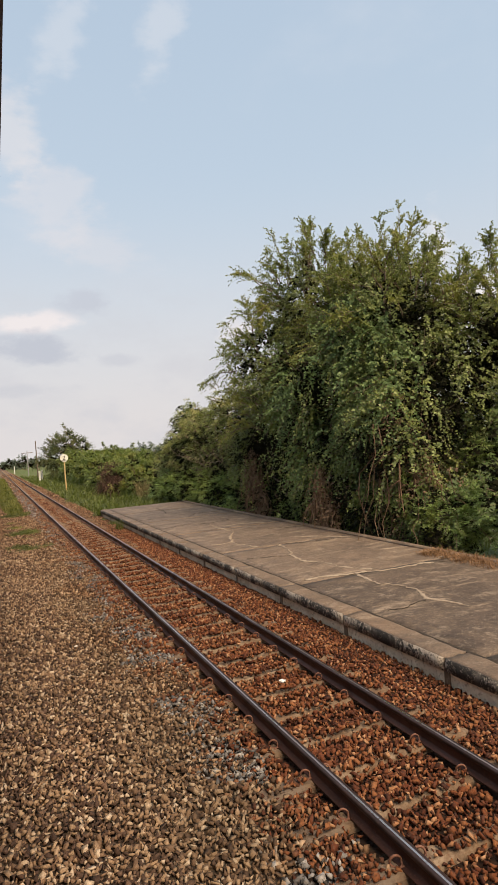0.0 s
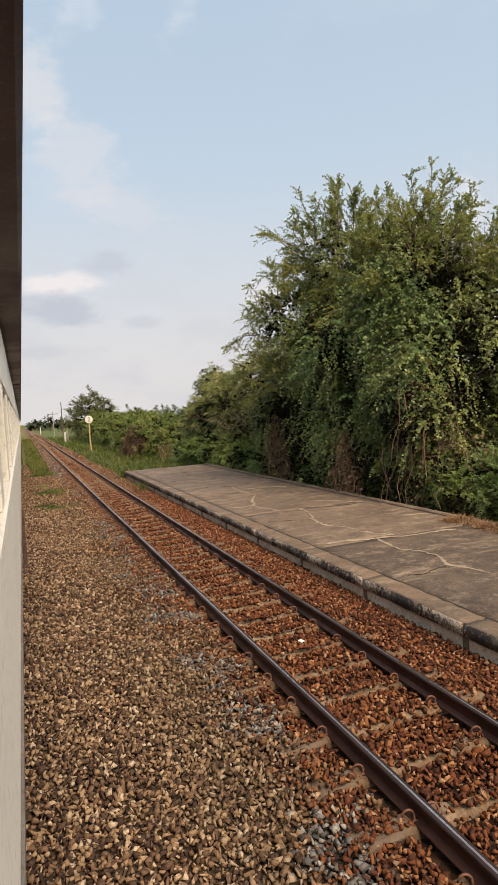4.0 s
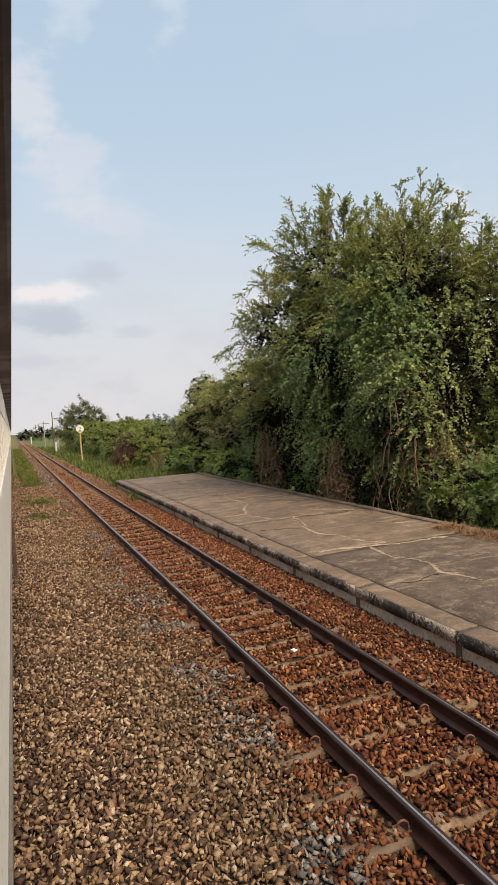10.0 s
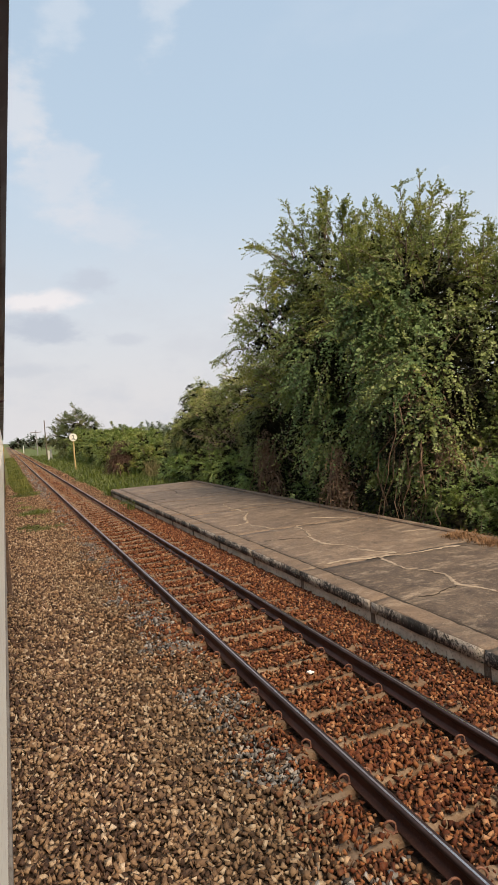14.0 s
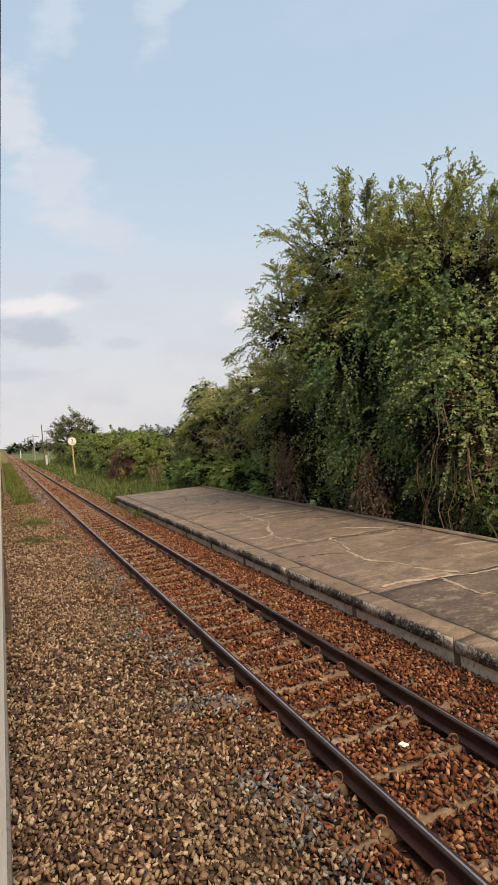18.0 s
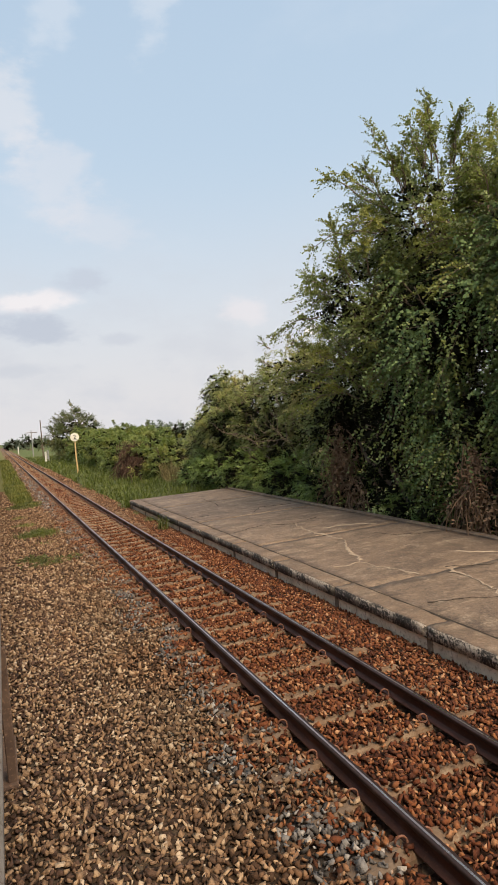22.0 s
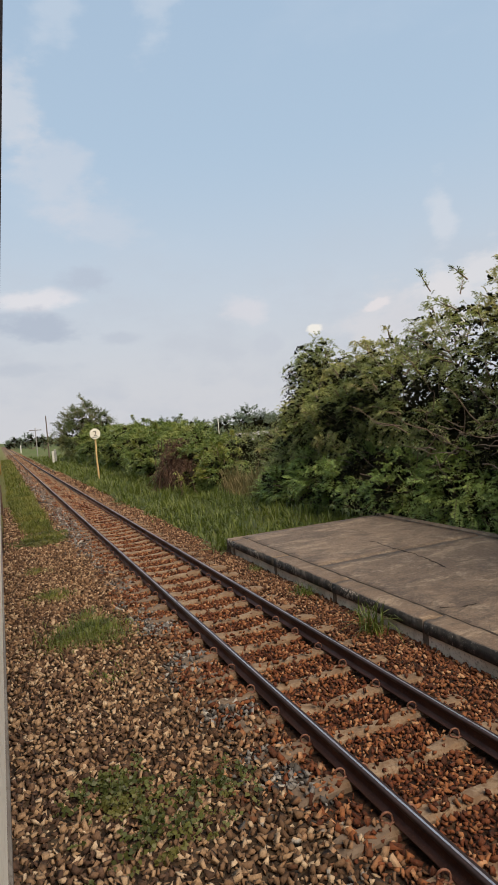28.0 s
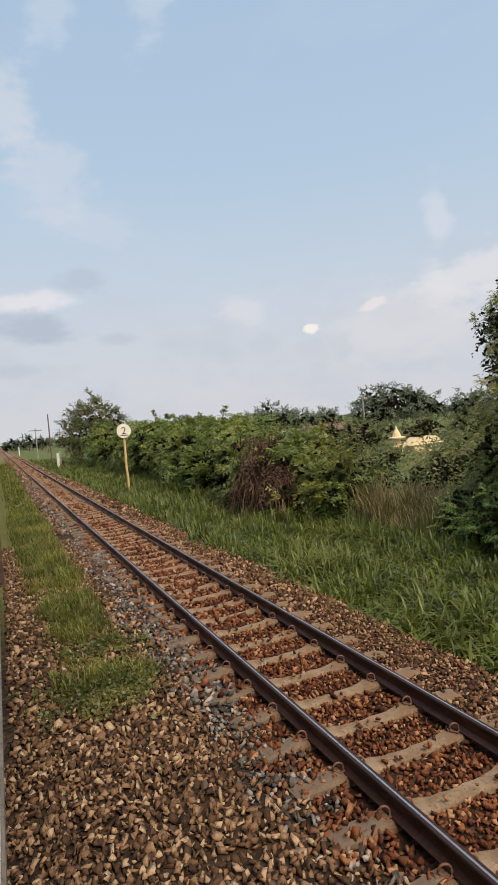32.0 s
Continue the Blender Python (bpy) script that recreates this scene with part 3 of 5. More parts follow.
def clip_mesh():
    """A sprung rail clip: an open ring with a leg reaching onto the rail foot."""
    ang = np.linspace(-0.6, 5.0, 13)
    ring = np.stack([0.034 * np.cos(ang), np.linspace(-0.03, 0.03, 13), 0.034 * np.sin(ang)], 1)
    leg = np.array([[0.028, -0.03, -0.019], [0.02, -0.01, -0.03], [-0.01, 0.02, -0.03], [-0.035, 0.03, -0.022]])
    v, f = join([tube(ring, 0.0085, 5), tube(leg, 0.0085, 5)])
    return mesh_np("clip", v, f, CLIP_STEEL, True)


SLEEPER_MESH, CLIP_MESH = sleeper_mesh(), clip_mesh()
sleeper_ys = [FIRST + PITCH * k for k in range(-16, 110)]
for k, sy in enumerate(sleeper_ys):
    s_ob = part("sleeper", SLEEPER_MESH, track, at=(rng.normal(0, 0.01), sy, rng.normal(-0.004, 0.006)))
    s_ob.rotation_euler = (rng.normal(0, 0.01), rng.normal(0, 0.004), rng.normal(0, 0.008))
    if 0 < sy < 44:
        for rx in RAIL_X:
            for side in (-1, 1):
                c_ob = part("rail_clip", CLIP_MESH, s_ob, at=(rx - 2.3325 + side * 0.088, rng.normal(0, 0.01), 0.056))
                c_ob.rotation_euler = (0, 0, (math.pi if side < 0 else 0) + rng.normal(0, 0.08))
far_s = []
for k in range(110, 420):
    sy = FIRST + PITCH * k
    cx = 2.3325
    far_s.append((np.array([[cx + a, sy + b, c] for a in (-1, 1) for b in (-0.09, 0.09) for c in (-0.1, 0.012)]), np.array([[0, 1, 3, 2], [4, 6, 7, 5], [0, 4, 5, 1], [2, 3, 7, 6], [1, 5, 7, 3], [0, 2, 6, 4]])))
v, f = join(far_s)
tagged(part("far_sleepers", mesh_np("far_sleepers", v, f, SLEEPER), track, world_space=True), kind="stuff")


def lumpy(p, scale, seed):
    """A smooth uneven value for each point, about -1 to 1."""
    k = np.random.default_rng(seed).normal(0, scale, (7, 3))
    return sum(np.sin(p @ a + j * 1.9) for j, a in enumerate(k)) / 3.0


# ---- loose stones: many small angular rocks ----
def stone_field(x0, x1, y0, y1, step, size, keep, seed):
    r = np.random.default_rng(seed)
    nx, ny = int((x1 - x0) / step), int((y1 - y0) / step)
    ix, iy = np.meshgrid(np.arange(nx), np.arange(ny), indexing="ij")
    px = x0 + (ix + r.random(ix.shape)) * step
    py = y0 + (iy + r.random(ix.shape)) * step
    px, py = px.ravel(), py.ravel()
    ok = keep(px, py, r)
    px, py = px[ok], py[ok]
    n = len(px)
    wedge = np.array([[-1, -0.9, -0.7], [-1, 0.9, -0.7], [-0.8, 0.1, 0.8], [1, -0.8, -0.7], [1, 0.8, -0.6], [0.9, -0.1, 0.7]])
    lump = np.array([[-1.15, 0.2, -0.1], [0.1, -1.05, -0.5], [0.2, 0.3, 1.0], [1.15, -0.2, 0.3], [-0.1, 1.05, -0.2], [0.3, 0.1, -1.0]])
    kind_ = r.random(n) < 0.6
    shape = np.where(kind_[:, None, None], wedge[None], lump[None]) + r.normal(0, 0.2, (n, 6, 3))
    shape = shape * np.stack([r.uniform(0.85, 1.25, n), r.uniform(0.75, 1.1, n), r.uniform(0.5, 0.85, n)], -1)[:, None]
    q = r.normal(size=(n, 4))
    q[:, 3] *= 1.5
    q /= np.linalg.norm(q, axis=1)[:, None]
    a, b, c, d = q.T
    rot = np.stack([np.stack([1 - 2 * (b * b + c * c), 2 * (a * b - c * d), 2 * (a * c + b * d)], -1), np.stack([2 * (a * b + c * d), 1 - 2 * (a * a + c * c), 2 * (b * c - a * d)], -1), np.stack([2 * (a * c - b * d), 2 * (b * c + a * d), 1 - 2 * (a * a + b * b)], -1)], -2)
    s = size * np.clip(r.lognormal(0.0, 0.27, n), 0.5, 1.5)
    vs = np.einsum("nij,nkj->nki", rot, shape) * s[:, None, None]
    low = np.interp(px, prof_x, prof_z)
    over = (np.abs((py - FIRST + PITCH / 2) % PITCH - PITCH / 2) < 0.07) & (np.abs(px - 2.3325) < 0.95)
    low = np.where(over, np.maximum(low, 0.006), low)
    vs += np.stack([px, py, low + r.uniform(-0.006, 0.03, n) + np.interp(py, [8, 20], [0.016, 0.002]) * (np.abs(px - 2.33) < 1.1)], -1)[:, None]
    tri_w = np.array([[0, 2, 1], [3, 4, 5], [0, 1, 4], [0, 4, 3], [1, 2, 5], [1, 5, 4], [2, 0, 3], [2, 3, 5]])
    tri_l = np.array([[0, 1, 2], [1, 3, 2], [3, 4, 2], [4, 0, 2], [1, 0, 5], [3, 1, 5], [4, 3, 5], [0, 4, 5]])
    fs = (np.arange(n)[:, None, None] * 6 + np.where(kind_[:, None, None], tri_w[None], tri_l[None])).reshape(-1, 3)
    return vs.reshape(-1, 3), fs


def keep_stone(px, py, r):
    ok = np.ones(len(px), bool)
    for rx in (*RAIL_X, -1.3375):
        ok &= np.abs(px - rx) > 0.075
    off = np.abs((py - FIRST + PITCH / 2) % PITCH - PITCH / 2)
    bare = np.interp(py, [0, 8, 15, 20, 26], [0.55, 0.55, 0.68, 0.82, 0.97])
    on = (off < np.interp(np.abs(px - 2.3325), [0.22, 0.42], [0.058, 0.078]) * r.uniform(np.interp(py, [14, 22], [0.6, 0.98]), 1.05, len(px))) & (np.abs(px - 2.3325) < 1.0)
    bare = bare * np.interp(np.abs(px - 2.3325), [0.17, 0.34], [0.03, 1.1]) ** np.interp(py, [9, 14], [1.0, 0.0])
    bare = bare * np.clip(0.72 + 0.75 * lumpy(np.stack([px, py, px * 0], 1), 5.5, 8), 0.25, 1.12) ** np.interp(py, [14, 22], [1.0, 0.0])
    bare = np.where(px < 1.75, bare * 0.36, bare)
    bare = np.where(px > 2.93, bare * 0.8, bare)
    return ok & ~(on & (r.random(len(px)) < bare))


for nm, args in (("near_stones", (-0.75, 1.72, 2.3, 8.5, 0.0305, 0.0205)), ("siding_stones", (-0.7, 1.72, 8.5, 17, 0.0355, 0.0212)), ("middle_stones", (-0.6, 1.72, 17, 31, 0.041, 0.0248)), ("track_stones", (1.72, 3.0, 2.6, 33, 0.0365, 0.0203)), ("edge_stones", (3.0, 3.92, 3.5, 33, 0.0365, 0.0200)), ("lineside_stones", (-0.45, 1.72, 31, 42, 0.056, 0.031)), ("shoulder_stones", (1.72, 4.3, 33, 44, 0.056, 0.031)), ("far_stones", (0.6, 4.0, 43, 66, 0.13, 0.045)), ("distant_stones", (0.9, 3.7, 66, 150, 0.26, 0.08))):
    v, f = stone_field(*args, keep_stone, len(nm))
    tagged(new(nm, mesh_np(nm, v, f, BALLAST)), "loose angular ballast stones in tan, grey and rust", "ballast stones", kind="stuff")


# ---- platform ----
PX0, PX1, PY0, PY1, PZ = 3.865, 7.58, -8.9, 27.38, 0.26
platform = thing("platform", (5.8, 9.5, -0.3), "low abandoned concrete station platform with cracked stained slabs", "platform", kind="structure")
part("retaining_wall", from_bm("retaining_wall", box_bm((PX0 + 0.045, PY0, -0.35), (PX1 - 0.05, PY1 - 0.08, 0.108), 0.01), WALL_CONC), platform, "bare grey concrete wall under the platform edge", world_space=True)
# added blocks standing in for dark gaps and stains below the coping joints
for wy in np.arange(-0.9, PY1, 2.0):
    part("wall_pier", from_bm("wall_pier", box_bm((PX0 + 0.035, wy - 0.05, -0.3), (PX0 + 0.12, wy + 0.05, 0.106), 0.01), COPING), platform, world_space=True)


def slab_mesh(lx, ly, th, nx, ny, seed, rough_edge):
    """A cast slab with slightly uneven top and chipped rims."""
    r = np.random.default_rng(seed)
    xs, ys = np.linspace(0, lx, nx), np.linspace(0, ly, ny)
    A, B = np.meshgrid(xs, ys, indexing="ij")
    top = r.normal(0, 0.003, A.shape)
    rim = (A < 1e-6) | (A > lx - 1e-6) | (B < 1e-6) | (B > ly - 1e-6)
    top[rim] -= r.uniform(0.002, rough_edge, rim.sum())
    inset = r.uniform(0, rough_edge, A.shape)
    A2, B2 = A.copy(), B.copy()
    A2[0] += inset[0]
    A2[-1] -= inset[-1]
    B2[:, 0] += inset[:, 0]
    B2[:, -1] -= inset[:, -1]
    v = np.concatenate([np.stack([A2, B2, top], -1).reshape(-1, 3), np.stack([A2, B2, np.full(A.shape, -th)], -1).reshape(-1, 3)])
    i, j = np.meshgrid(np.arange(nx - 1), np.arange(ny - 1), indexing="ij")
    q = np.stack([i * ny + j, (i + 1) * ny + j, (i + 1) * ny + j + 1, i * ny + j + 1], -1).reshape(-1, 4)
    m = nx * ny
    faces = [q, q[:, ::-1] + m]
    border = [(a, 0) for a in range(nx)] + [(nx - 1, b) for b in range(1, ny)] + [(a, ny - 1) for a in range(nx - 2, -1, -1)] + [(0, b) for b in range(ny - 2, 0, -1)]
    ids = np.array([a * ny + b for a, b in border])
    nxt = np.roll(ids, -1)
    faces.append(np.stack([ids, ids + m, nxt + m, nxt], -1))
    return v, np.concatenate(faces)


cy = PY0
k = 0
while cy < PY1 - 0.05:
    ln = min(2.0, PY1 - cy)
    v, f = slab_mesh(0.33, ln - 0.012, 0.150, 6, 15, 100 + k, 0.014)
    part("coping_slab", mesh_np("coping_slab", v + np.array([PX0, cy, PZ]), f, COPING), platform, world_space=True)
    cy += 2.0
    k += 1
k = 0
JOINTS = [PY0, -3.6, 0.6, 4.9, 9.05, 12.8, 16.5, 20.3, 24.1, PY1]
for a, b in zip(JOINTS, JOINTS[1:]):
    cuts = [PX0 + 0.355, PX1]
    for x0, x1 in zip(cuts, cuts[1:]):
        v, f = slab_mesh(x1 - x0 - 0.008, b - a - 0.030, 0.12, 18, 18, 200 + k, 0.010)
        part("deck_slab", mesh_np("deck_slab", v + np.array([x0, a, PZ + rng.normal(-0.004, 0.003)]), f, PLATFORM_GREY if b < 9.1 else PLATFORM), platform, world_space=True)
        k += 1
part("joint_dirt", from_bm("joint_dirt", box_bm((PX0 + 0.322, PY0, 0.20), (PX0 + 0.366, PY1 - 0.02, PZ - 0.012)), CRACK_DIRT), platform, "dark dirt in the joint behind the coping", world_space=True)
part("end_kerb", from_bm("end_kerb", box_bm((PX0 + 0.02, PY1 + 0.002, -0.3), (PX1, PY1 + 0.09, PZ - 0.015), 0.015), COPING), platform, world_space=True)
part("back_kerb", from_bm("back_kerb", box_bm((PX1 + 0.005, PY0, -0.3), (PX1 + 0.16, PY1, PZ + 0.03), 0.02), COPING), platform, world_space=True)


def ribbon(points, wide, seed):
    """A raised irregular strip of mortar along a crack."""
    r = np.random.default_rng(seed)
    pts = np.array(points, float)
    s = np.concatenate([[0], np.cumsum(np.linalg.norm(np.diff(pts, axis=0), axis=1))])
    t = np.linspace(0, s[-1], max(8, int(s[-1] / 0.045)))
    px, py = np.interp(t, s, pts[:, 0]), np.interp(t, s, pts[:, 1])
    jag = np.cumsum(r.normal(0, 0.019, len(t)))
    jag -= np.linspace(jag[0], jag[-1], len(t))
    tx, ty = np.gradient(px), np.gradient(py)
    ln = np.hypot(tx, ty)
    nx, ny = -ty / ln, tx / ln
    px, py = np.clip(px + nx * jag, PX0 + 0.4, PX1 - 0.08), py + ny * jag
    fat = np.clip(0.7 + 0.45 * np.sin(t * 3.3 + seed) + r.normal(0, 0.4, len(t)), 0.12, 1.5)
    w1, w2 = wide * fat * r.uniform(0.2, 0.65, len(t)), wide * fat * r.uniform(0.2, 0.65, len(t))
    z = np.full(len(t), PZ)
    rows = [np.stack([px + nx * w1, py + ny * w1, z - 0.002], 1), np.stack([px + nx * w1 * 0.7, py + ny * w1 * 0.7, z + 0.007], 1), np.stack([px - nx * w2 * 0.7, py - ny * w2 * 0.7, z + 0.007], 1), np.stack([px - nx * w2, py - ny * w2, z - 0.002], 1)]
    v = np.concatenate(rows)
    n = len(t)
    f = np.concatenate([np.stack([a * n + np.arange(n - 1), a * n + np.arange(1, n), (a + 1) * n + np.arange(1, n), (a + 1) * n + np.arange(n - 1)], -1) for a in range(3)])
    return v, f


PALE_CRACKS = (
    ((4.43, 9.2), (5.1, 9.22), (5.74, 9.06), (6.3, 9.0), (6.88, 8.8)), ((5.34, 9.0), (5.19, 8.45), (5.19, 8.07), (5.43, 7.88), (5.37, 7.41), (5.26, 6.99), (5.41, 6.35)),
    ((5.68, 12.75), (5.55, 12.02), (5.25, 11.19), (5.21, 10.63), (5.32, 10.39), (5.39, 9.99), (5.49, 9.57), (5.74, 9.08)),
    ((5.85, 18.08), (5.77, 17.48), (5.59, 16.76), (5.66, 16.33), (5.62, 15.74), (5.34, 15.01), (5.04, 14.25), (4.92, 14.03)),
    ((4.92, 14.03), (4.99, 13.52), (5.08, 13.18), (5.16, 12.82)), ((4.92, 14.03), (4.6, 13.92), (4.44, 14.04)),
    ((5.98, 17.09), (6.54, 17.05), (7.08, 16.65)), ((6.51, 13.57), (6.92, 12.95), (7.39, 12.4)), ((6.95, 10.56), (7.3, 10.6), (7.51, 10.36)), ((7.3, 8.83), (7.45, 8.2)),
)
DARK_CRACKS = (
    ((4.41, 11.73), (4.88, 11.62), (5.34, 11.35)), ((6.88, 8.8), (7.26, 8.65), (7.7, 8.62)), ((5.26, 6.99), (4.75, 6.78), (4.44, 6.85)), ((4.35, 18.2), (5.15, 18.54), (5.77, 18.17), (6.6, 18.5)),
    ((5.85, 25.07), (5.79, 24.21), (5.85, 23.68), (5.62, 22.98), (5.59, 22.69)), ((4.32, 21.33), (4.52, 21.18), (4.78, 21.17)), ((5.7, 12.9), (6.3, 12.6), (7.2, 12.5)), ((6.5, 15.9), (7.0, 15.2), (7.5, 15.0)), ((5.9, 20.6), (6.4, 21.4), (7.3, 21.2)),
)
for k, c in enumerate(DARK_CRACKS):
    v, f = ribbon(c, 0.022, 40 + k)
    part("crack", mesh_np("crack", v - np.array([0, 0, 0.003]), f, CRACK_DIRT), platform, "dark dirt-filled crack", world_space=True)
for k, c in enumerate(PALE_CRACKS):
    v, f = ribbon(c, (0.085, 0.065, 0.07, 0.062, 0.045, 0.03, 0.085, 0.07, 0.05, 0.05)[k], k)
    part("crack_repair", mesh_np("crack_repair", v, f, MORTAR), platform, "pale mortar smeared along a crack", world_space=True)

# ---- standing train ----
TX, COACH = -0.437, 25.7


def train_coach():
    """One coach, its near side at x = 0 and its rear end at y = 0."""
    ob = thing("train_coach", (0, 0, 0), "standing cream and maroon passenger coach with a row of windows", "train coach", "coaches of the train")
    L = COACH - 0.5
    part("lower_panel", from_bm("lower_panel", box_bm((-0.06, 0, 1.46), (0, L, 2.22), 0.012, 2), CREAM), ob, "cream painted side panel")
    part("sill", from_bm("sill", box_bm((-0.06, 0.01, 2.222), (0.012, L - 0.01, 2.30), 0.01), CREAM), ob, "cream painted window sill")
    part("letter_panel", from_bm("letter_panel", box_bm((-0.06, 0, 2.93), (0.002, L, 3.438), 0.012, 2), CREAM), ob, "cream painted panel above the windows")
    part("upper_panel", from_bm("upper_panel", box_bm((-0.06, 0, 3.44), (0.004, L, 3.50), 0.012, 2), MAROON), ob, "dark maroon panel under the roof")
    part("gutter", from_bm("gutter", box_bm((-0.03, 0, 3.502), (0.167, L, 3.60), 0.02), MAROON), ob, "maroon roof gutter overhanging the side")
    part("sole_bar", from_bm("sole_bar", box_bm((-0.20, 0, 0.84), (-0.13, L, 1.455), 0.008), FRAME_STEEL), ob, "rusty steel sole bar")
    part("rubbing_strip", from_bm("rubbing_strip", box_bm((-0.06, 0, 1.40), (0.010, L, 1.456), 0.008), SILL_GREY), ob)
    n = 17
    step = (L - 0.4) / n
    for i in range(n + 1):
        y = 0.2 + i * step
        part("pillar", from_bm("pillar", box_bm((-0.055, y - 0.16, 2.301), (-0.002, y + 0.16, 2.929), 0.008), CREAM), ob)
        if i < n:
            w = part("window", from_bm("window_frame", box_bm((-0.05, y + 0.162, 2.302), (-0.018, y + 0.21, 2.928), 0.004), SILL_GREY), ob)
            part("pane", from_bm("pane", box_bm((-0.046, y + 0.205, 2.302), (-0.034, y + step - 0.162, 2.928)), GLASS), w)
    arc = [(-1.4 + 1.4 * math.cos(a), 3.50 + 0.42 * math.sin(a)) for a in np.linspace(0, math.pi, 13)]
    bm = bmesh.new()
    lo, hi = [bm.verts.new((x, 0, z)) for x, z in arc], [bm.verts.new((x, L, z)) for x, z in arc]
    for i in range(12):
        bm.faces.new((lo[i], lo[i + 1], hi[i + 1], hi[i]))
    bm.faces.new(lo)
    bm.faces.new(hi)
    bm.faces.new((lo[0], lo[-1], hi[-1], hi[0]))
    part("roof", from_bm("roof", bm, SILL_GREY), ob, "grey curved roof")
    part("far_side", from_bm("far_side", box_bm((-2.8, 0, 1.06), (-2.74, L, 3.5), 0.01), CREAM), ob)
    for y in (0.0, L - 0.06):
        part("end_wall", from_bm("end_wall", box_bm((-2.739, y, 1.06), (-0.061, y + 0.06, 3.5), 0.01), MAROON), ob)
    part("floor_pan", from_bm("floor_pan", box_bm((-2.72, 0.07, 0.9), (-0.205, L - 0.07, 1.05), 0.01), FRAME_STEEL), ob)
    for y in (3.2, L - 3.2):
        bogie = part("bogie", from_bm("bogie", box_bm((-2.3, y - 1.3, 0.45), (-0.5, y + 1.3, 0.83), 0.05), FRAME_STEEL), ob)
        for dy in (-0.95, 0.95):
            for wx in (-1.9275, -0.8625):
                bm = bmesh.new()
                bmesh.ops.create_cone(bm, cap_ends=True, segments=20, radius1=0.38, radius2=0.36, depth=0.12, matrix=pose(wx, y + dy, 0.54, 0, 90, 0))
                part("wheel", from_bm("wheel", bm, FRAME_STEEL), bogie)
    return ob


def door_step(ob, y):
    """Hanging door step near a coach end."""
    st = part("door_step", from_bm("door_step", box_bm((-0.03, y - 0.02, 0.45), (0.03, y + 0.03, 1.36), 0.006), FRAME_STEEL), ob, "rusty step hanger")
    part("tread", from_bm("tread", box_bm((-0.32, y - 0.05, 0.45), (0.032, y + 0.65, 0.48), 0.006), FRAME_STEEL), st)


def grab_rail(ob, g):
    v, f = tube([(0.0, g, 1.35), (0.06, g, 1.4), (0.06, g, 2.6), (0.0, g, 2.65)], 0.018, 8)
    part("grab_rail", mesh_np("grab_rail", v, f, YELLOW, True), ob, "yellow painted grab rail")


coach = train_coach()
door_step(coach, 21.9)
coach.location = (TX, -12.0, 0)
for k in range(1, 6):
    other = copy_thing(coach, pose(TX, -12.0 + k * COACH, 0))
    if k == 2:
        grab_rail(other, 2.2)

# ---- distance sign ----
sign = thing("track_sign", (5.2, 53.74, -0.36), "round white track sign with a black 2 on an ochre post", "sign")
v, f = tube([(0, 0, 0), (0.01, 0, 0.8), (-0.02, 0, 1.5), (0.0, 0, 2.3), (0.0, 0, 2.86)], [0.062, 0.06, 0.06, 0.058, 0.055], 8)
part("post", mesh_np("post", v, f, POST_PAINT, True), sign, "bent ochre painted post")
bm = bmesh.new()
bmesh.ops.create_cone(bm, cap_ends=True, segments=36, radius1=0.33, radius2=0.33, depth=0.03, matrix=pose(0, -0.085, 3.1, 90, 0, 0))
disc = part("disc", from_bm("disc", bm, SIGN_WHITE), sign, "white round plate")
bm = bmesh.new()
for a in range(36):
    p0, p1 = a * math.pi / 18, (a + 1) * math.pi / 18
    bm.faces.new([bm.verts.new((r * math.cos(p), -0.1035, 3.1 + r * math.sin(p))) for p, r in ((p0, 0.315), (p1, 0.315), (p1, 0.285), (p0, 0.285))])
part("rim", from_bm("rim", bm, SIGN_WHITE), disc)
part("underline", from_bm("underline", box_bm((-0.21, -0.108, 2.875), (0.21, -0.101, 2.91)), SIGN_BLACK), disc)
txt = bpy.data.curves.new("digit", "FONT")
txt.body, txt.size, txt.extrude, txt.align_x = "2", 0.48, 0.002, "CENTER"
digit = part("digit", txt, disc)
digit.matrix_basis = pose(0.0, -0.105, 2.955, 90, 0, 0)
txt.materials.append(SIGN_BLACK)


# ---- plants ----
def unit(a):
    return a / (np.linalg.norm(a, axis=-1, keepdims=True) + 1e-9)


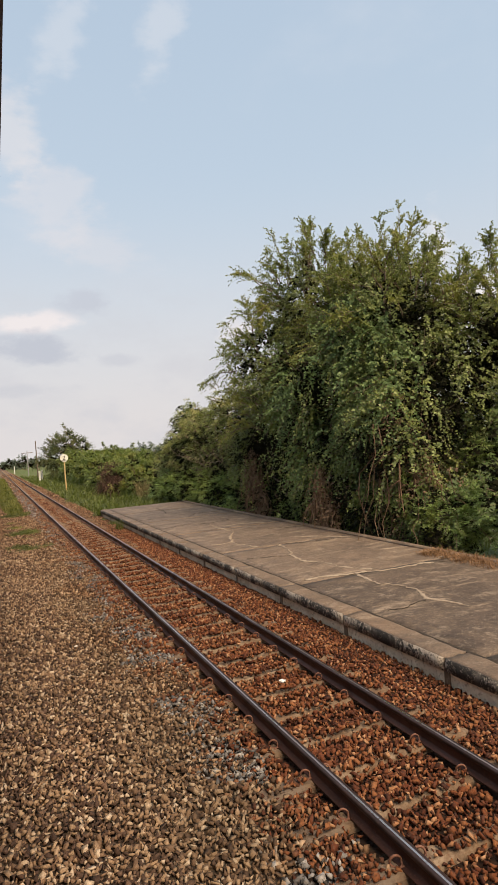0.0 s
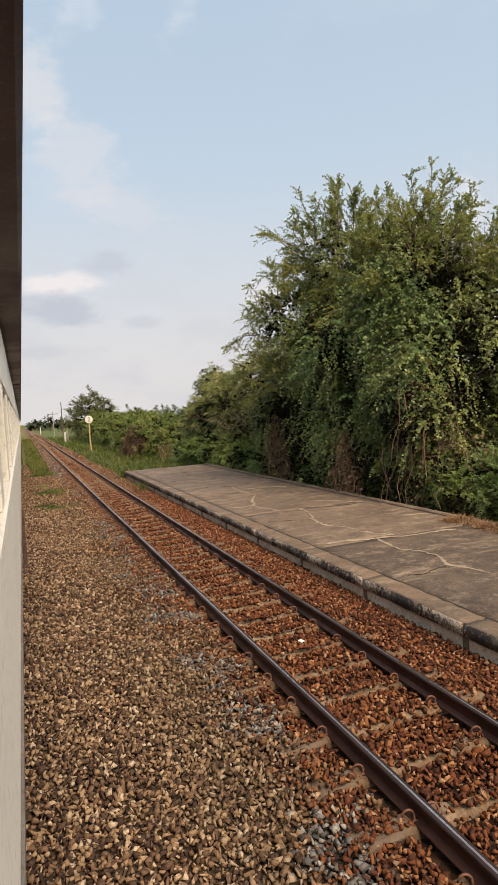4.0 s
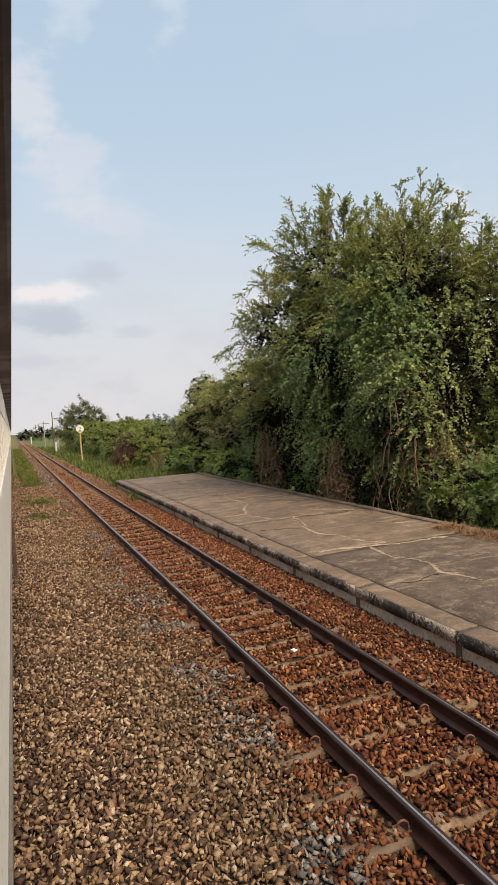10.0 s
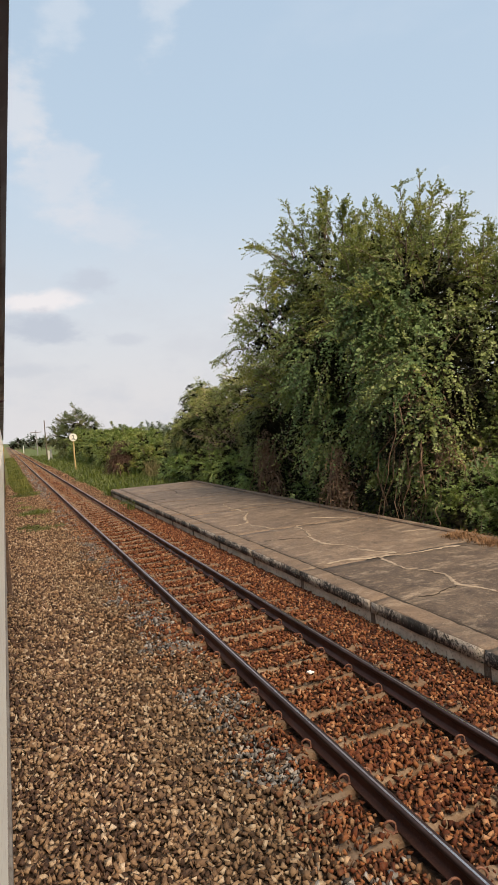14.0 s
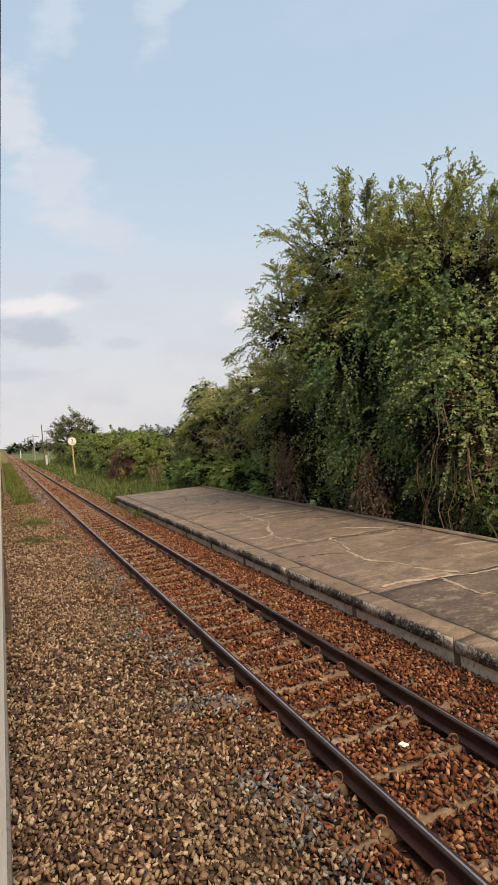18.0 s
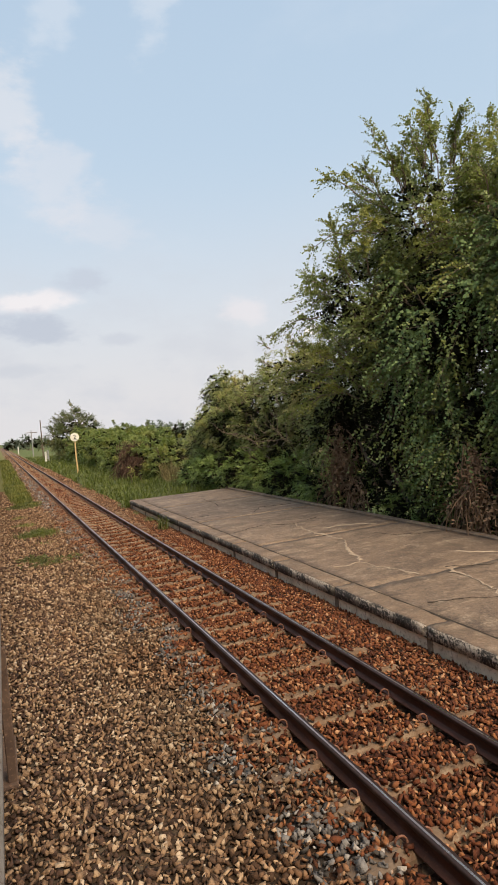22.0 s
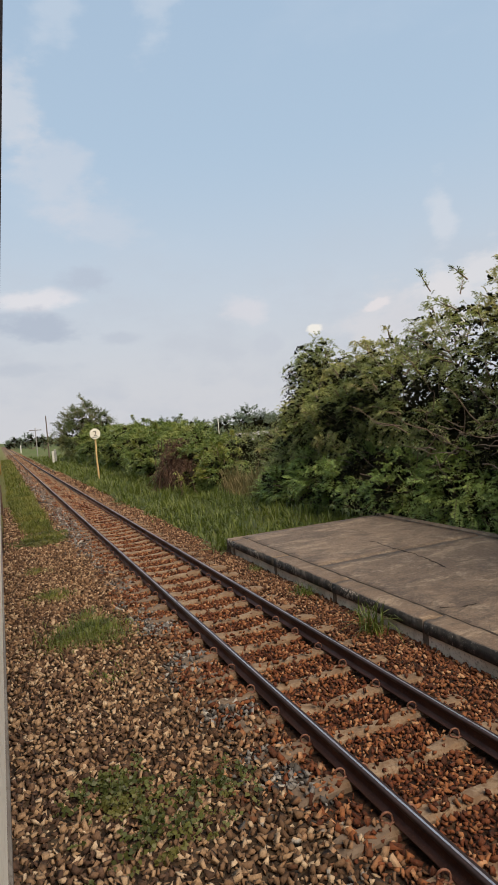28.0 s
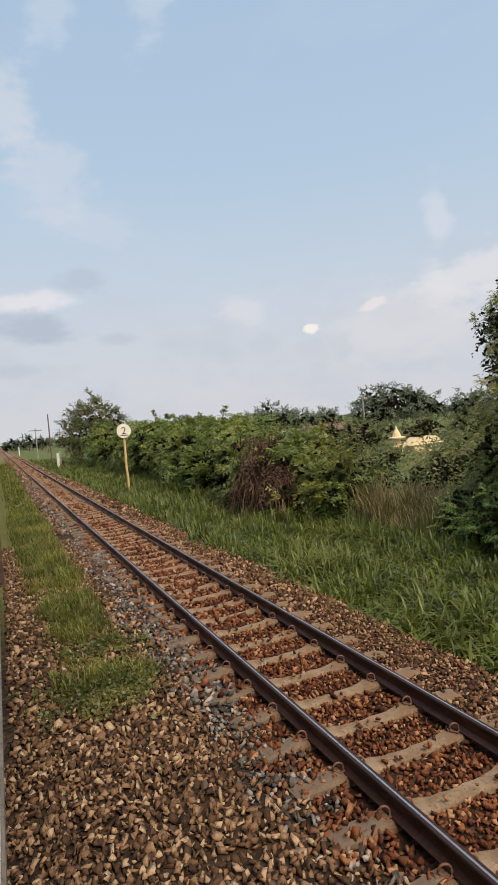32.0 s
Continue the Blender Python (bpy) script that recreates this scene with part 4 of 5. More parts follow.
def sprays(O, D, L, nl, ll, lw, droop, r, stem=0.006, curl=0.35, brush=False):
    """Leafy twigs: stems from O along D, each with nl leaves in two ranks. Returns leaf and stem meshes."""
    n = len(O)
    O, D, L = np.asarray(O, float), unit(np.asarray(D, float)), np.broadcast_to(np.asarray(L, float), (n,))
    side = unit(np.cross(D, np.array([0, 0, 1.0])) + r.normal(0, 0.25, (n, 3)))
    s = (np.arange(nl)[None] + 0.6 + r.uniform(-0.3, 0.3, (n, nl))) / nl
    drop = np.array([0, 0, -1.0])
    at = O[:, None] + D[:, None] * (L[:, None] * s)[..., None] + drop * (droop * L[:, None] * s ** 2)[..., None]
    sign_ = np.where(np.arange(nl) % 2 == 0, 1.0, -1.0)
    ld = unit(side[:, None] * sign_[None, :, None] + D[:, None] * 0.55 + r.normal(0, curl, (n, nl, 3)))
    if brush:
        turn = r.uniform(0, 2 * np.pi, (n, nl, 1))
        ld = unit((side[:, None] * np.cos(turn) + np.cross(D, side)[:, None] * np.sin(turn) * 0.7) + D[:, None] * 0.5)
    up = unit(np.array([-0.42, -0.42, 0.7]) + r.normal(0, 0.42, (n, nl, 3)))
    ls = unit(np.cross(ld, up))
    nrm = np.cross(ls, ld)
    size = r.uniform(0.7, 1.25, (n, nl, 1)) * (1.0 - 0.35 * np.clip(s, 0, 1)[..., None])
    a = at
    m = at + ld * ll * 0.5 * size
    t = at + ld * ll * size - nrm * ll * 0.18 * size
    w = ls * lw * 0.5 * size
    lift = nrm * lw * 0.12 * size
    v = np.stack([a, m + w + lift, t, m - w + lift], 2).reshape(-1, 3)
    f = (np.arange(n * nl)[:, None] * 4 + np.arange(4)[None])
    # stems: three-sided, two joints
    q = np.array([0.0, 1.0])
    sp = O[:, None] + D[:, None] * (L[:, None] * q)[..., None] + drop * (droop * L[:, None] * q ** 2)[..., None]
    e1, e2 = side, np.cross(D, side)
    ring = [e1, -0.5 * e1 + 0.87 * e2, -0.5 * e1 - 0.87 * e2]
    sv = np.stack([sp + (stem * np.array([1.0, 0.35]))[None, :, None] * e[:, None] for e in ring], 2).reshape(-1, 3)
    tri = []
    for j in range(1):
        for i in range(3):
            tri.append([j * 3 + i, j * 3 + (i + 1) % 3, (j + 1) * 3 + (i + 1) % 3, (j + 1) * 3 + i])
    sf = (np.arange(0, n, 2)[:, None, None] * 6 + np.array(tri)[None]).reshape(-1, 4)
    return (v, f), (sv, sf)


def fronds(O, D, L, pairs, ll, lw, droop, r, stem=0.005):
    """Feathered leaves: an arching midrib with narrow leaflets in flat pairs. Returns leaflet and midrib meshes."""
    n = len(O)
    O, D, L = np.asarray(O, float), unit(np.asarray(D, float)), np.broadcast_to(np.asarray(L, float), (n,))
    side = unit(np.cross(D, np.array([0, 0, 1.0])) + r.normal(0, 0.22, (n, 3)))
    nl = pairs * 2
    s = (np.repeat(np.arange(pairs), 2)[None] + 1.2 + r.uniform(-0.15, 0.15, (n, nl))) / (pairs + 0.4)
    drop = np.array([0, 0, -1.0])
    at = O[:, None] + D[:, None] * (L[:, None] * s)[..., None] + drop * (droop * L[:, None] * s ** 2)[..., None]
    tan = unit(D[:, None] + drop * (2 * droop * s)[..., None])
    sign_ = np.where(np.arange(nl) % 2 == 0, 1.0, -1.0)
    up = unit(np.cross(side[:, None], tan))
    up = np.where(up[..., 2:3] < 0, -up, up)
    ld = unit(side[:, None] * sign_[None, :, None] + tan * 0.5 - up * 0.16 + r.normal(0, 0.24, (n, nl, 3)))
    ls = unit(np.cross(ld, up + r.normal(0, 0.3, (n, nl, 3))))
    size = (1.0 - 0.75 * np.abs(s - 0.45) ** 1.4)[..., None] * r.uniform(0.65, 1.2, (n, nl, 1))
    m = at + ld * ll * 0.5 * size
    t = at + ld * ll * size - up * ll * 0.14 * size
    w = ls * lw * 0.5 * size
    v = np.stack([at, m + w, t, m - w], 2).reshape(-1, 3)
    f = (np.arange(n * nl)[:, None] * 4 + np.arange(4)[None])
    q = np.array([0.0, 0.55, 1.0])
    sp = O[:, None] + D[:, None] * (L[:, None] * q)[..., None] + drop * (droop * L[:, None] * q ** 2)[..., None]
    thick = (stem * np.array([1.0, 0.7, 0.3]))[None, :, None] * side[:, None]
    sv = np.stack([sp + thick, sp - thick], 2).reshape(-1, 3)
    sf = (np.arange(0, n, 2)[:, None, None] * 6 + np.array([[0, 1, 3, 2], [2, 3, 5, 4]])[None]).reshape(-1, 4)
    return (v, f), (sv, sf)


def on_lobes(lobes, n, r, shell=(0.72, 1.0), back=0.35, floor=-9.0, airy=(), much=0.5, hollow=0.0):
    """Points near the skins of ellipsoids, with outward normals; fewer on the far side and none in the hollows."""
    lobes = np.array(lobes, float)
    area = (lobes[:, 3] * lobes[:, 4] + lobes[:, 4] * lobes[:, 5] + lobes[:, 3] * lobes[:, 5])
    for j in airy:
        area[j] *= much
    many = n * 5
    pick = r.choice(len(lobes), many, p=area / area.sum())
    d = unit(r.normal(size=(many, 3)))
    c, rad = lobes[pick, :3], lobes[pick, 3:6]
    k = r.uniform(*shell, many)
    bumpy = 1 + 0.16 * np.sin(d[:, 0] * 7 + pick * 1.7) * np.sin(d[:, 1] * 6 + pick) + 0.1 * np.sin(d[:, 2] * 11 + d[:, 0] * 9)
    p = c + d * rad * (k * bumpy)[:, None]
    nrm = unit(d / rad)
    inside = np.zeros(len(p), bool)
    for j in range(len(lobes)):
        q = (((p - lobes[j, :3]) / lobes[j, 3:6]) ** 2).sum(1)
        inside |= (q < 0.45) & (pick != j)
    far_side = (nrm[:, 0] - 0.45 * nrm[:, 1] > 0.35) & (r.random(len(p)) > back)
    ok = ~inside & ~far_side & (p[:, 2] > floor)
    if hollow:
        dent = lumpy(p, 2.6, 3)
        ok &= dent > np.quantile(dent[ok], hollow)
    return p[ok][:n], nrm[ok][:n], pick[ok][:n]


def branch(a, b, r0, r1, r, sag=0.1, n=6, sides=6):
    a, b = np.array(a, float), np.array(b, float)
    t = np.linspace(0, 1, n)[:, None]
    w = np.cumsum(r.normal(0, 1, (n, 3)), axis=0) * sag * np.linalg.norm(b - a) / n
    w -= t * w[-1:]
    w[0] = 0
    return tube(a + (b - a) * t + w, np.linspace(r0, r1, n), sides)


def boughs(starts, ways, lens, r, each=22, shoot=(0.35, 0.8), arch=0.3):
    """Long arching boughs that carry leafy shoots. Returns their wood, and the shoots' starts, directions and lengths."""
    wood, O, D, L = [], [], [], []
    for o, d, ln in zip(starts, unit(ways), lens):
        q = np.linspace(0, 1, 8)[:, None]
        w = np.cumsum(r.normal(0, 0.03, (8, 3)), axis=0) * ln
        w[0] = 0
        pts = o + d * ln * q + np.array([0, 0, 1.0]) * ln * arch * (q - 1.25 * q ** 2) + w
        wood.append(tube(pts, np.linspace(0.022, 0.006, 8), 4))
        s = np.sort(r.uniform(0.08, 1.0, each))
        at = np.stack([np.interp(s, q[:, 0], pts[:, j]) for j in range(3)], 1)
        tan = unit(np.stack([np.interp(s, q[:, 0], np.gradient(pts[:, j])) for j in range(3)], 1))
        out = unit(np.cross(tan, r.normal(size=(each, 3))))
        out[:, 2] += 0.15
        O.append(at)
        D.append(tan * r.uniform(0.7, 1.3, (each, 1)) + out * 0.65)
        L.append(r.uniform(*shoot, each) * (1.15 - 0.55 * s))
    return join(wood), np.concatenate(O), np.concatenate(D), np.concatenate(L)


def plant(name, base, label, category, lobes, n, leaf, mat_leaf, seed, L=(0.35, 0.8), nl=14, droop=0.25, rise=0.4, trunks=4, trunk_r=0.12, tips=0, tip_mat=None, tip_L=(0.7, 1.3), wood=BARK, shell=(0.72, 1.0), core=0.3, group="", floor=-0.3, spread=0.5, back=0.35, stem=0.006, clump=9, airy=(), style="frond", gather=0.07, hollow=0.3, hang=None, crown_of=(), reach=(1.0, 1.9)):
    """A woody plant: trunks and limbs to each lobe of the crown, and a crown of leafy twigs. style: brush (leaves all round the
    twig), frond (feathered leaves in rosettes) or leaf (two loose ranks). tips: long boughs that stand out of the lobes crown_of."""
    r = np.random.default_rng(seed)
    ob = thing(name, base, label, category, group)
    pieces = []
    bx, by_, bz = base

    def leafy(p, d, ln, k, size, drop):
        if style == "frond":
            return fronds(p, d, ln, k, size[0], size[1], drop, r, stem)
        return sprays(p, d, ln, k, size[0], size[1], drop, r, stem, 0.35, style == "brush")

    roots = [np.array([bx + r.uniform(-spread, spread), by_ + r.uniform(-spread, spread) * 1.4, bz - 0.05]) for _ in range(trunks)]
    for j, lobe in enumerate(lobes):
        c = np.array(lobe[:3])
        root = min(roots, key=lambda q: np.linalg.norm(q[:2] - c[:2]))
        mid = root * 0.45 + c * 0.55 + r.normal(0, 0.15, 3)
        pieces.append(branch(root, mid, trunk_r, trunk_r * 0.6, r))
        pieces.append(branch(mid, c, trunk_r * 0.6, trunk_r * 0.35, r))
        for _ in range(7):
            d = unit(r.normal(size=3) + np.array([-0.3, 0, 0.3]))
            pieces.append(branch(mid * 0.35 + c * 0.65, c + d * np.array(lobe[3:6]) * 0.85, trunk_r * 0.32, 0.012, r, 0.2, 6, 5))
    v, f = join(pieces)
    if category == "tree":
        part("trunk", mesh_np("trunk", v, f, wood, True), ob, world_space=True)
    else:
        tagged(part("stem_mass", mesh_np("stem_mass", v, f, wood, True), ob, world_space=True), kind="stuff")
    p, nrm, _ = on_lobes(lobes, n // clump, r, shell, back, floor, airy, 0.95, hollow)
    p, nrm = np.repeat(p, clump, 0), np.repeat(nrm, clump, 0)
    lift = np.full(len(p), rise) if hang is None else np.interp(p[:, 2], hang[:2], hang[2:])
    lean = np.repeat(r.normal(0, 0.3, (len(p) // clump, 3)), clump, 0)
    d = unit(nrm * 0.7 + lift[:, None] * np.array([0, 0, 1.0]) + lean) + r.normal(0, 0.55, p.shape) * (np.array([1, 1, 0.5]) if style == "frond" else 0.8)
    p = p - nrm * 0.2 + r.normal(0, gather, p.shape)
    lf, st = leafy(p, d, r.uniform(*L, len(p)), nl, leaf, droop)
    part("crown", mesh_np("crown", *lf, mat_leaf), ob, world_space=True)
    if by_ < 38:
        tagged(part("twig_mass", mesh_np("twig_mass", *st, wood), ob, world_space=True), kind="stuff")
    # inner leaves coloured near-black to paint the shade inside the crown
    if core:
        inner_size = max(0.13, leaf[0] * 1.2)
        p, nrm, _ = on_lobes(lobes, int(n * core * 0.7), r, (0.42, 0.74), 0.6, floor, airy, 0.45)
        lf, _ = sprays(p, nrm + r.normal(0, 0.6, p.shape), r.uniform(0.28, 0.55, len(p)), 9, inner_size, inner_size * 0.8, droop, r, stem)
        # oversized deep leaves, added to block light through the thin far side
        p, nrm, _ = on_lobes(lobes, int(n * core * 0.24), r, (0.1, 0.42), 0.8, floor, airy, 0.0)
        deep, _ = sprays(p, nrm + r.normal(0, 0.8, p.shape), r.uniform(0.4, 0.8, len(p)), 6, inner_size * 1.8, inner_size * 1.4, droop, r, stem)
        tagged(part("inner_foliage", mesh_np("inner_foliage", *join([lf, deep]), LEAF_INNER_SHADE), ob, world_space=True), kind="stuff")
    if tips:
        chosen = [lobes[j] for j in crown_of] or lobes
        p, nrm, _ = on_lobes(chosen, tips * 3, r, (0.75, 0.95), back, floor)
        up_ = nrm[:, 2] - 0.6 * nrm[:, 0] > 0.1
        p, nrm = p[up_][:tips], nrm[up_][:tips]
        wd, O, D, ln = boughs(p, nrm + np.array([-0.1, 0.0, 0.3]) + r.normal(0, 0.28, p.shape), r.uniform(*reach, len(p)), r, 16 if style == "frond" else 15, (0.16, 0.36) if style == "frond" else (0.35, 0.8))
        small = 0.7 if style == "frond" else 0.76
        lf, st = leafy(O, D, ln, nl, (leaf[0] * small, leaf[1] * small), droop * 0.6)
        tagged(part("young_growth", mesh_np("young_growth", *lf, tip_mat or mat_leaf), ob, "lighter arching shoots", world_space=True), kind="stuff")
        tagged(part("shoot_mass", mesh_np("shoot_mass", *join([wd, st]), wood), ob, world_space=True), kind="stuff")
    return ob


# the great thorn tree behind the platform
plant("thorn_tree", (9.6, 16.5, -0.2), "tall dense thorny tree with feathery green crown and dark hollows", "tree",
      [(9.9, 17.5, 7.3, 1.6, 1.7, 1.4), (11.6, 15.9, 7.2, 1.8, 1.8, 1.3), (8.75, 19.0, 5.65, 1.4, 1.5, 1.2), (10.4, 14.0, 5.6, 1.9, 2.0, 1.6), (9.4, 16.4, 4.6, 1.8, 2.8, 1.9),
       (10.2, 13.0, 3.2, 1.9, 2.1, 1.9), (9.4, 19.6, 3.6, 1.4, 1.8, 1.5), (13.2, 12.6, 5.0, 2.2, 2.0, 1.7), (12.0, 14.0, 5.2, 1.8, 1.6, 1.5), (11.9, 13.0, 3.9, 1.8, 1.9, 2.2), (9.2, 15.4, 2.0, 1.3, 1.8, 1.3), (11.8, 18.5, 6.0, 2.2, 2.6, 2.0), (13.5, 10.6, 3.4, 2.4, 2.0, 2.2), (8.9, 17.8, 2.4, 1.0, 1.6, 1.5), (9.0, 12.6, 2.4, 1.1, 1.6, 1.4), (8.9, 20.6, 2.6, 1.1, 1.4, 1.4)],
      5500, (0.098, 0.070), LEAF_TREE, 11, (0.55, 1.05), 22, 0.45, 0.1, 6, 0.10, 300, LEAF_TIP, spread=0.9, back=0.65, clump=3, gather=0.12, airy=(0, 2, 6), style="brush", core=1.5, hollow=0.43, hang=(3.0, 7.0, -0.5, 0.5), crown_of=(0, 1, 2, 3, 6, 7, 8, 11), reach=(0.8, 1.6))
# creeper hanging over the lower crown
plant("hanging_creeper", (8.6, 15.0, -0.1), "blue-green creeper hanging in curtains over a tree", "creeper",
      [(9.2, 15.9, 4.3, 1.75, 2.4, 1.8), (9.6, 13.0, 3.6, 1.6, 1.8, 1.7), (9.0, 15.2, 2.2, 1.25, 1.9, 1.3), (9.9, 14.2, 5.4, 1.8, 1.7, 1.3)],
      2100, (0.100, 0.080), LEAF_CREEPER, 21, (0.5, 1.0), 17, 0.6, -0.3, 3, 0.03, core=0.0, clump=3, back=0.05, style="brush", hollow=0.5)
# creeper-hung brush at the tree's foot
plant("creeper_bush", (8.6, 14.4, -0.1), "tangled creeper with small bright leaves at a tree's foot", "bush",
      [(8.6, 14.3, 0.95, 0.6, 1.1, 1.1), (8.7, 16.6, 0.9, 0.6, 1.0, 1.0), (8.9, 12.2, 1.0, 0.8, 1.2, 1.0), (9.2, 18.6, 0.9, 0.8, 1.0, 1.1), (8.5, 13.0, 0.5, 0.5, 1.0, 0.7), (8.5, 15.6, 0.5, 0.45, 1.0, 0.7), (8.6, 11.0, 0.5, 0.5, 0.9, 0.7), (9.7, 20.3, 1.1, 0.9, 1.2, 1.3)],
      2100, (0.075, 0.055), LEAF_HEDGE, 12, (0.2, 0.45), 12, 0.5, 0.1, 4, 0.03, style="brush", hollow=0.4)
plant("fern_bush", (9.4, 10.2, -0.1), "low lush bush with layered compound leaves beside a platform", "bush",
      [(9.1, 10.6, 0.7, 1.1, 1.2, 0.75), (9.9, 9.0, 1.1, 1.5, 1.4, 1.2), (10.6, 7.4, 1.5, 1.8, 1.6, 1.6), (11.4, 10.6, 1.6, 1.6, 1.6, 1.5), (9.0, 7.2, 0.7, 0.9, 1.2, 0.8)],
      3200, (0.085, 0.028), LEAF_LUSH, 13, (0.25, 0.45), 9, 0.35, 0.45, 5, 0.03, clump=7)
plant("fern_bush", (8.5, 22.5, -0.1), "low dark bush with broad compound leaves beside a platform", "bush",
      [(8.5, 21.4, 0.7, 0.8, 1.2, 0.8), (8.5, 23.4, 0.8, 0.9, 1.3, 0.95), (8.8, 25.6, 0.9, 1.1, 1.4, 1.0), (8.5, 27.6, 0.85, 1.2, 1.2, 1.0), (9.0, 29.6, 0.9, 1.4, 1.4, 1.1), (8.9, 31.8, 0.8, 1.3, 1.4, 1.0), (8.7, 33.8, 0.4, 1.1, 1.2, 0.8), (8.9, 35.4, 0.2, 0.9, 0.9, 0.7), (8.5, 19.4, 0.5, 0.6, 1.0, 0.7), (8.5, 17.4, 0.4, 0.5, 0.9, 0.6)],
      4300, (0.095, 0.030), LEAF_DARK, 14, (0.25, 0.48), 9, 0.35, 0.45, 6, 0.03, clump=7)
plant("lead_tree_bush", (10.2, 24.5, -0.3), "tall feathery wild bush with bare twigs showing through", "bush",
      [(10.0, 23.4, 3.5, 1.7, 2.0, 2.1), (10.6, 25.6, 3.8, 1.9, 2.0, 2.1), (9.6, 27.4, 2.8, 1.5, 1.8, 1.7), (9.8, 29.4, 3.2, 1.5, 1.7, 1.75), (11.0, 22.0, 4.5, 1.8, 1.8, 1.9), (9.4, 25.4, 2.0, 1.3, 2.2, 1.3), (10.7, 27.8, 4.35, 1.2, 1.5, 1.35)],
      5600, (0.080, 0.024), LEAF_BUSH, 15, (0.22, 0.45), 9, 0.5, 0.35, 6, 0.06, 80, LEAF_BUSH, spread=1.4, clump=7, hollow=0.3, airy=(6,), reach=(0.3, 0.65))
plant("lead_tree_bush", (9.6, 32.5, -0.3), "wild feathery bush with drooping leaf sprays at a verge", "bush",
      [(9.3, 31.0, 2.4, 1.3, 1.5, 1.5), (9.4, 33.2, 2.3, 1.3, 1.6, 1.45), (10.4, 34.8, 2.7, 1.4, 1.5, 1.5), (9.5, 34.9, 1.4, 1.0, 1.0, 1.3), (10.2, 31.6, 3.4, 1.3, 1.5, 1.3), (10.9, 35.5, 4.2, 1.3, 1.4, 1.55)],
      4700, (0.084, 0.025), LEAF_BUSH, 16, (0.22, 0.45), 9, 0.55, 0.35, 5, 0.06, 30, LEAF_BUSH, spread=1.2, clump=7, hollow=0.32, reach=(0.3, 0.6))
# hedge masses beyond the platform
HEDGES = (
    ((8.5, 40.4), [(8.4, 39.8, 0.35, 0.75, 0.9, 1.0), (8.5, 40.9, 0.4, 0.8, 0.8, 0.98), (7.9, 40.4, 0.0, 0.6, 0.7, 0.7)], 1900, LEAF_HEDGE, "creeper-smothered green shrub on a grassy verge"),
    ((8.8, 48.0), [(8.2, 46.6, 0.8, 1.25, 1.4, 1.45), (9.4, 48.6, 1.1, 1.7, 1.8, 1.5), (10.8, 46.2, 0.7, 1.5, 1.8, 1.3), (8.2, 50.4, 0.8, 1.3, 1.8, 1.5), (8.2, 43.4, 1.4, 0.7, 1.1, 0.5), (7.1, 41.2, 0.2, 0.4, 0.45, 0.6), (7.4, 44.5, 0.5, 0.6, 0.7, 0.95), (7.6, 42.6, 1.6, 0.6, 0.8, 0.3), (9.2, 43.6, 0.6, 1.0, 1.4, 1.1)], 3400, LEAF_HEDGE, "dense green scrub thicket beside a railway"),
    ((9.0, 57.0), [(8.6, 54.0, 1.1, 1.6, 2.2, 1.65), (8.8, 58.0, 1.2, 1.7, 2.3, 1.7), (11.6, 54.0, 1.5, 2.2, 2.6, 1.5), (11.8, 59.6, 1.5, 2.2, 2.6, 1.7)], 3200, LEAF_HEDGE, "dense green scrub thicket beside a railway"),
    ((9.6, 67.0), [(9.0, 63.0, 1.3, 1.7, 2.6, 1.8), (9.3, 68.0, 1.5, 1.9, 2.8, 1.8), (12.4, 65.5, 1.7, 2.4, 3.2, 1.8)], 2500, LEAF_HEDGE, "dense green scrub thicket beside a railway"),
    ((10.0, 78.0), [(9.4, 74.0, 1.4, 1.8, 3.0, 1.9), (9.6, 80.0, 1.5, 2.0, 3.2, 2.0), (12.6, 76.0, 1.9, 2.6, 3.6, 1.9), (9.8, 86.0, 1.6, 2.0, 3.0, 2.2)], 2400, LEAF_HEDGE, "dense green scrub thicket beside a railway"),
)
for k, ((hx, hy), lob, n, mt, lab) in enumerate(HEDGES):
    big = 1.0 + 0.2 * k
    plant("scrub_thicket", (hx, hy, -0.42), lab, "bush", lob, int(n * 0.72), (0.15 * big, 0.058 * big), mt, 30 + k, (0.32 * big, 0.6 * big), 6, 0.45, 0.5, 4, 0.05, 14, LEAF_TIP, group="scrub along the line", core=0.28, clump=6, reach=(0.4, 0.8))
plant("small_tree", (10.2, 93.0, -0.5), "small open-crowned tree rising above scrub", "tree",
      [(9.4, 92.0, 4.3, 2.2, 2.4, 1.6), (10.6, 93.6, 5.4, 2.0, 2.2, 1.5), (11.8, 92.4, 4.2, 2.0, 2.2, 1.5), (8.0, 93.0, 2.6, 2.4, 3.0, 2.2), (11.0, 94.0, 2.4, 3.0, 3.0, 2.0)],
      2300, (0.19, 0.085), LEAF_SCRUB, 41, (0.6, 1.3), 12, 0.3, 0.45, 3, 0.12, 30, LEAF_SCRUB, style="leaf", hollow=0.35, core=0.12)


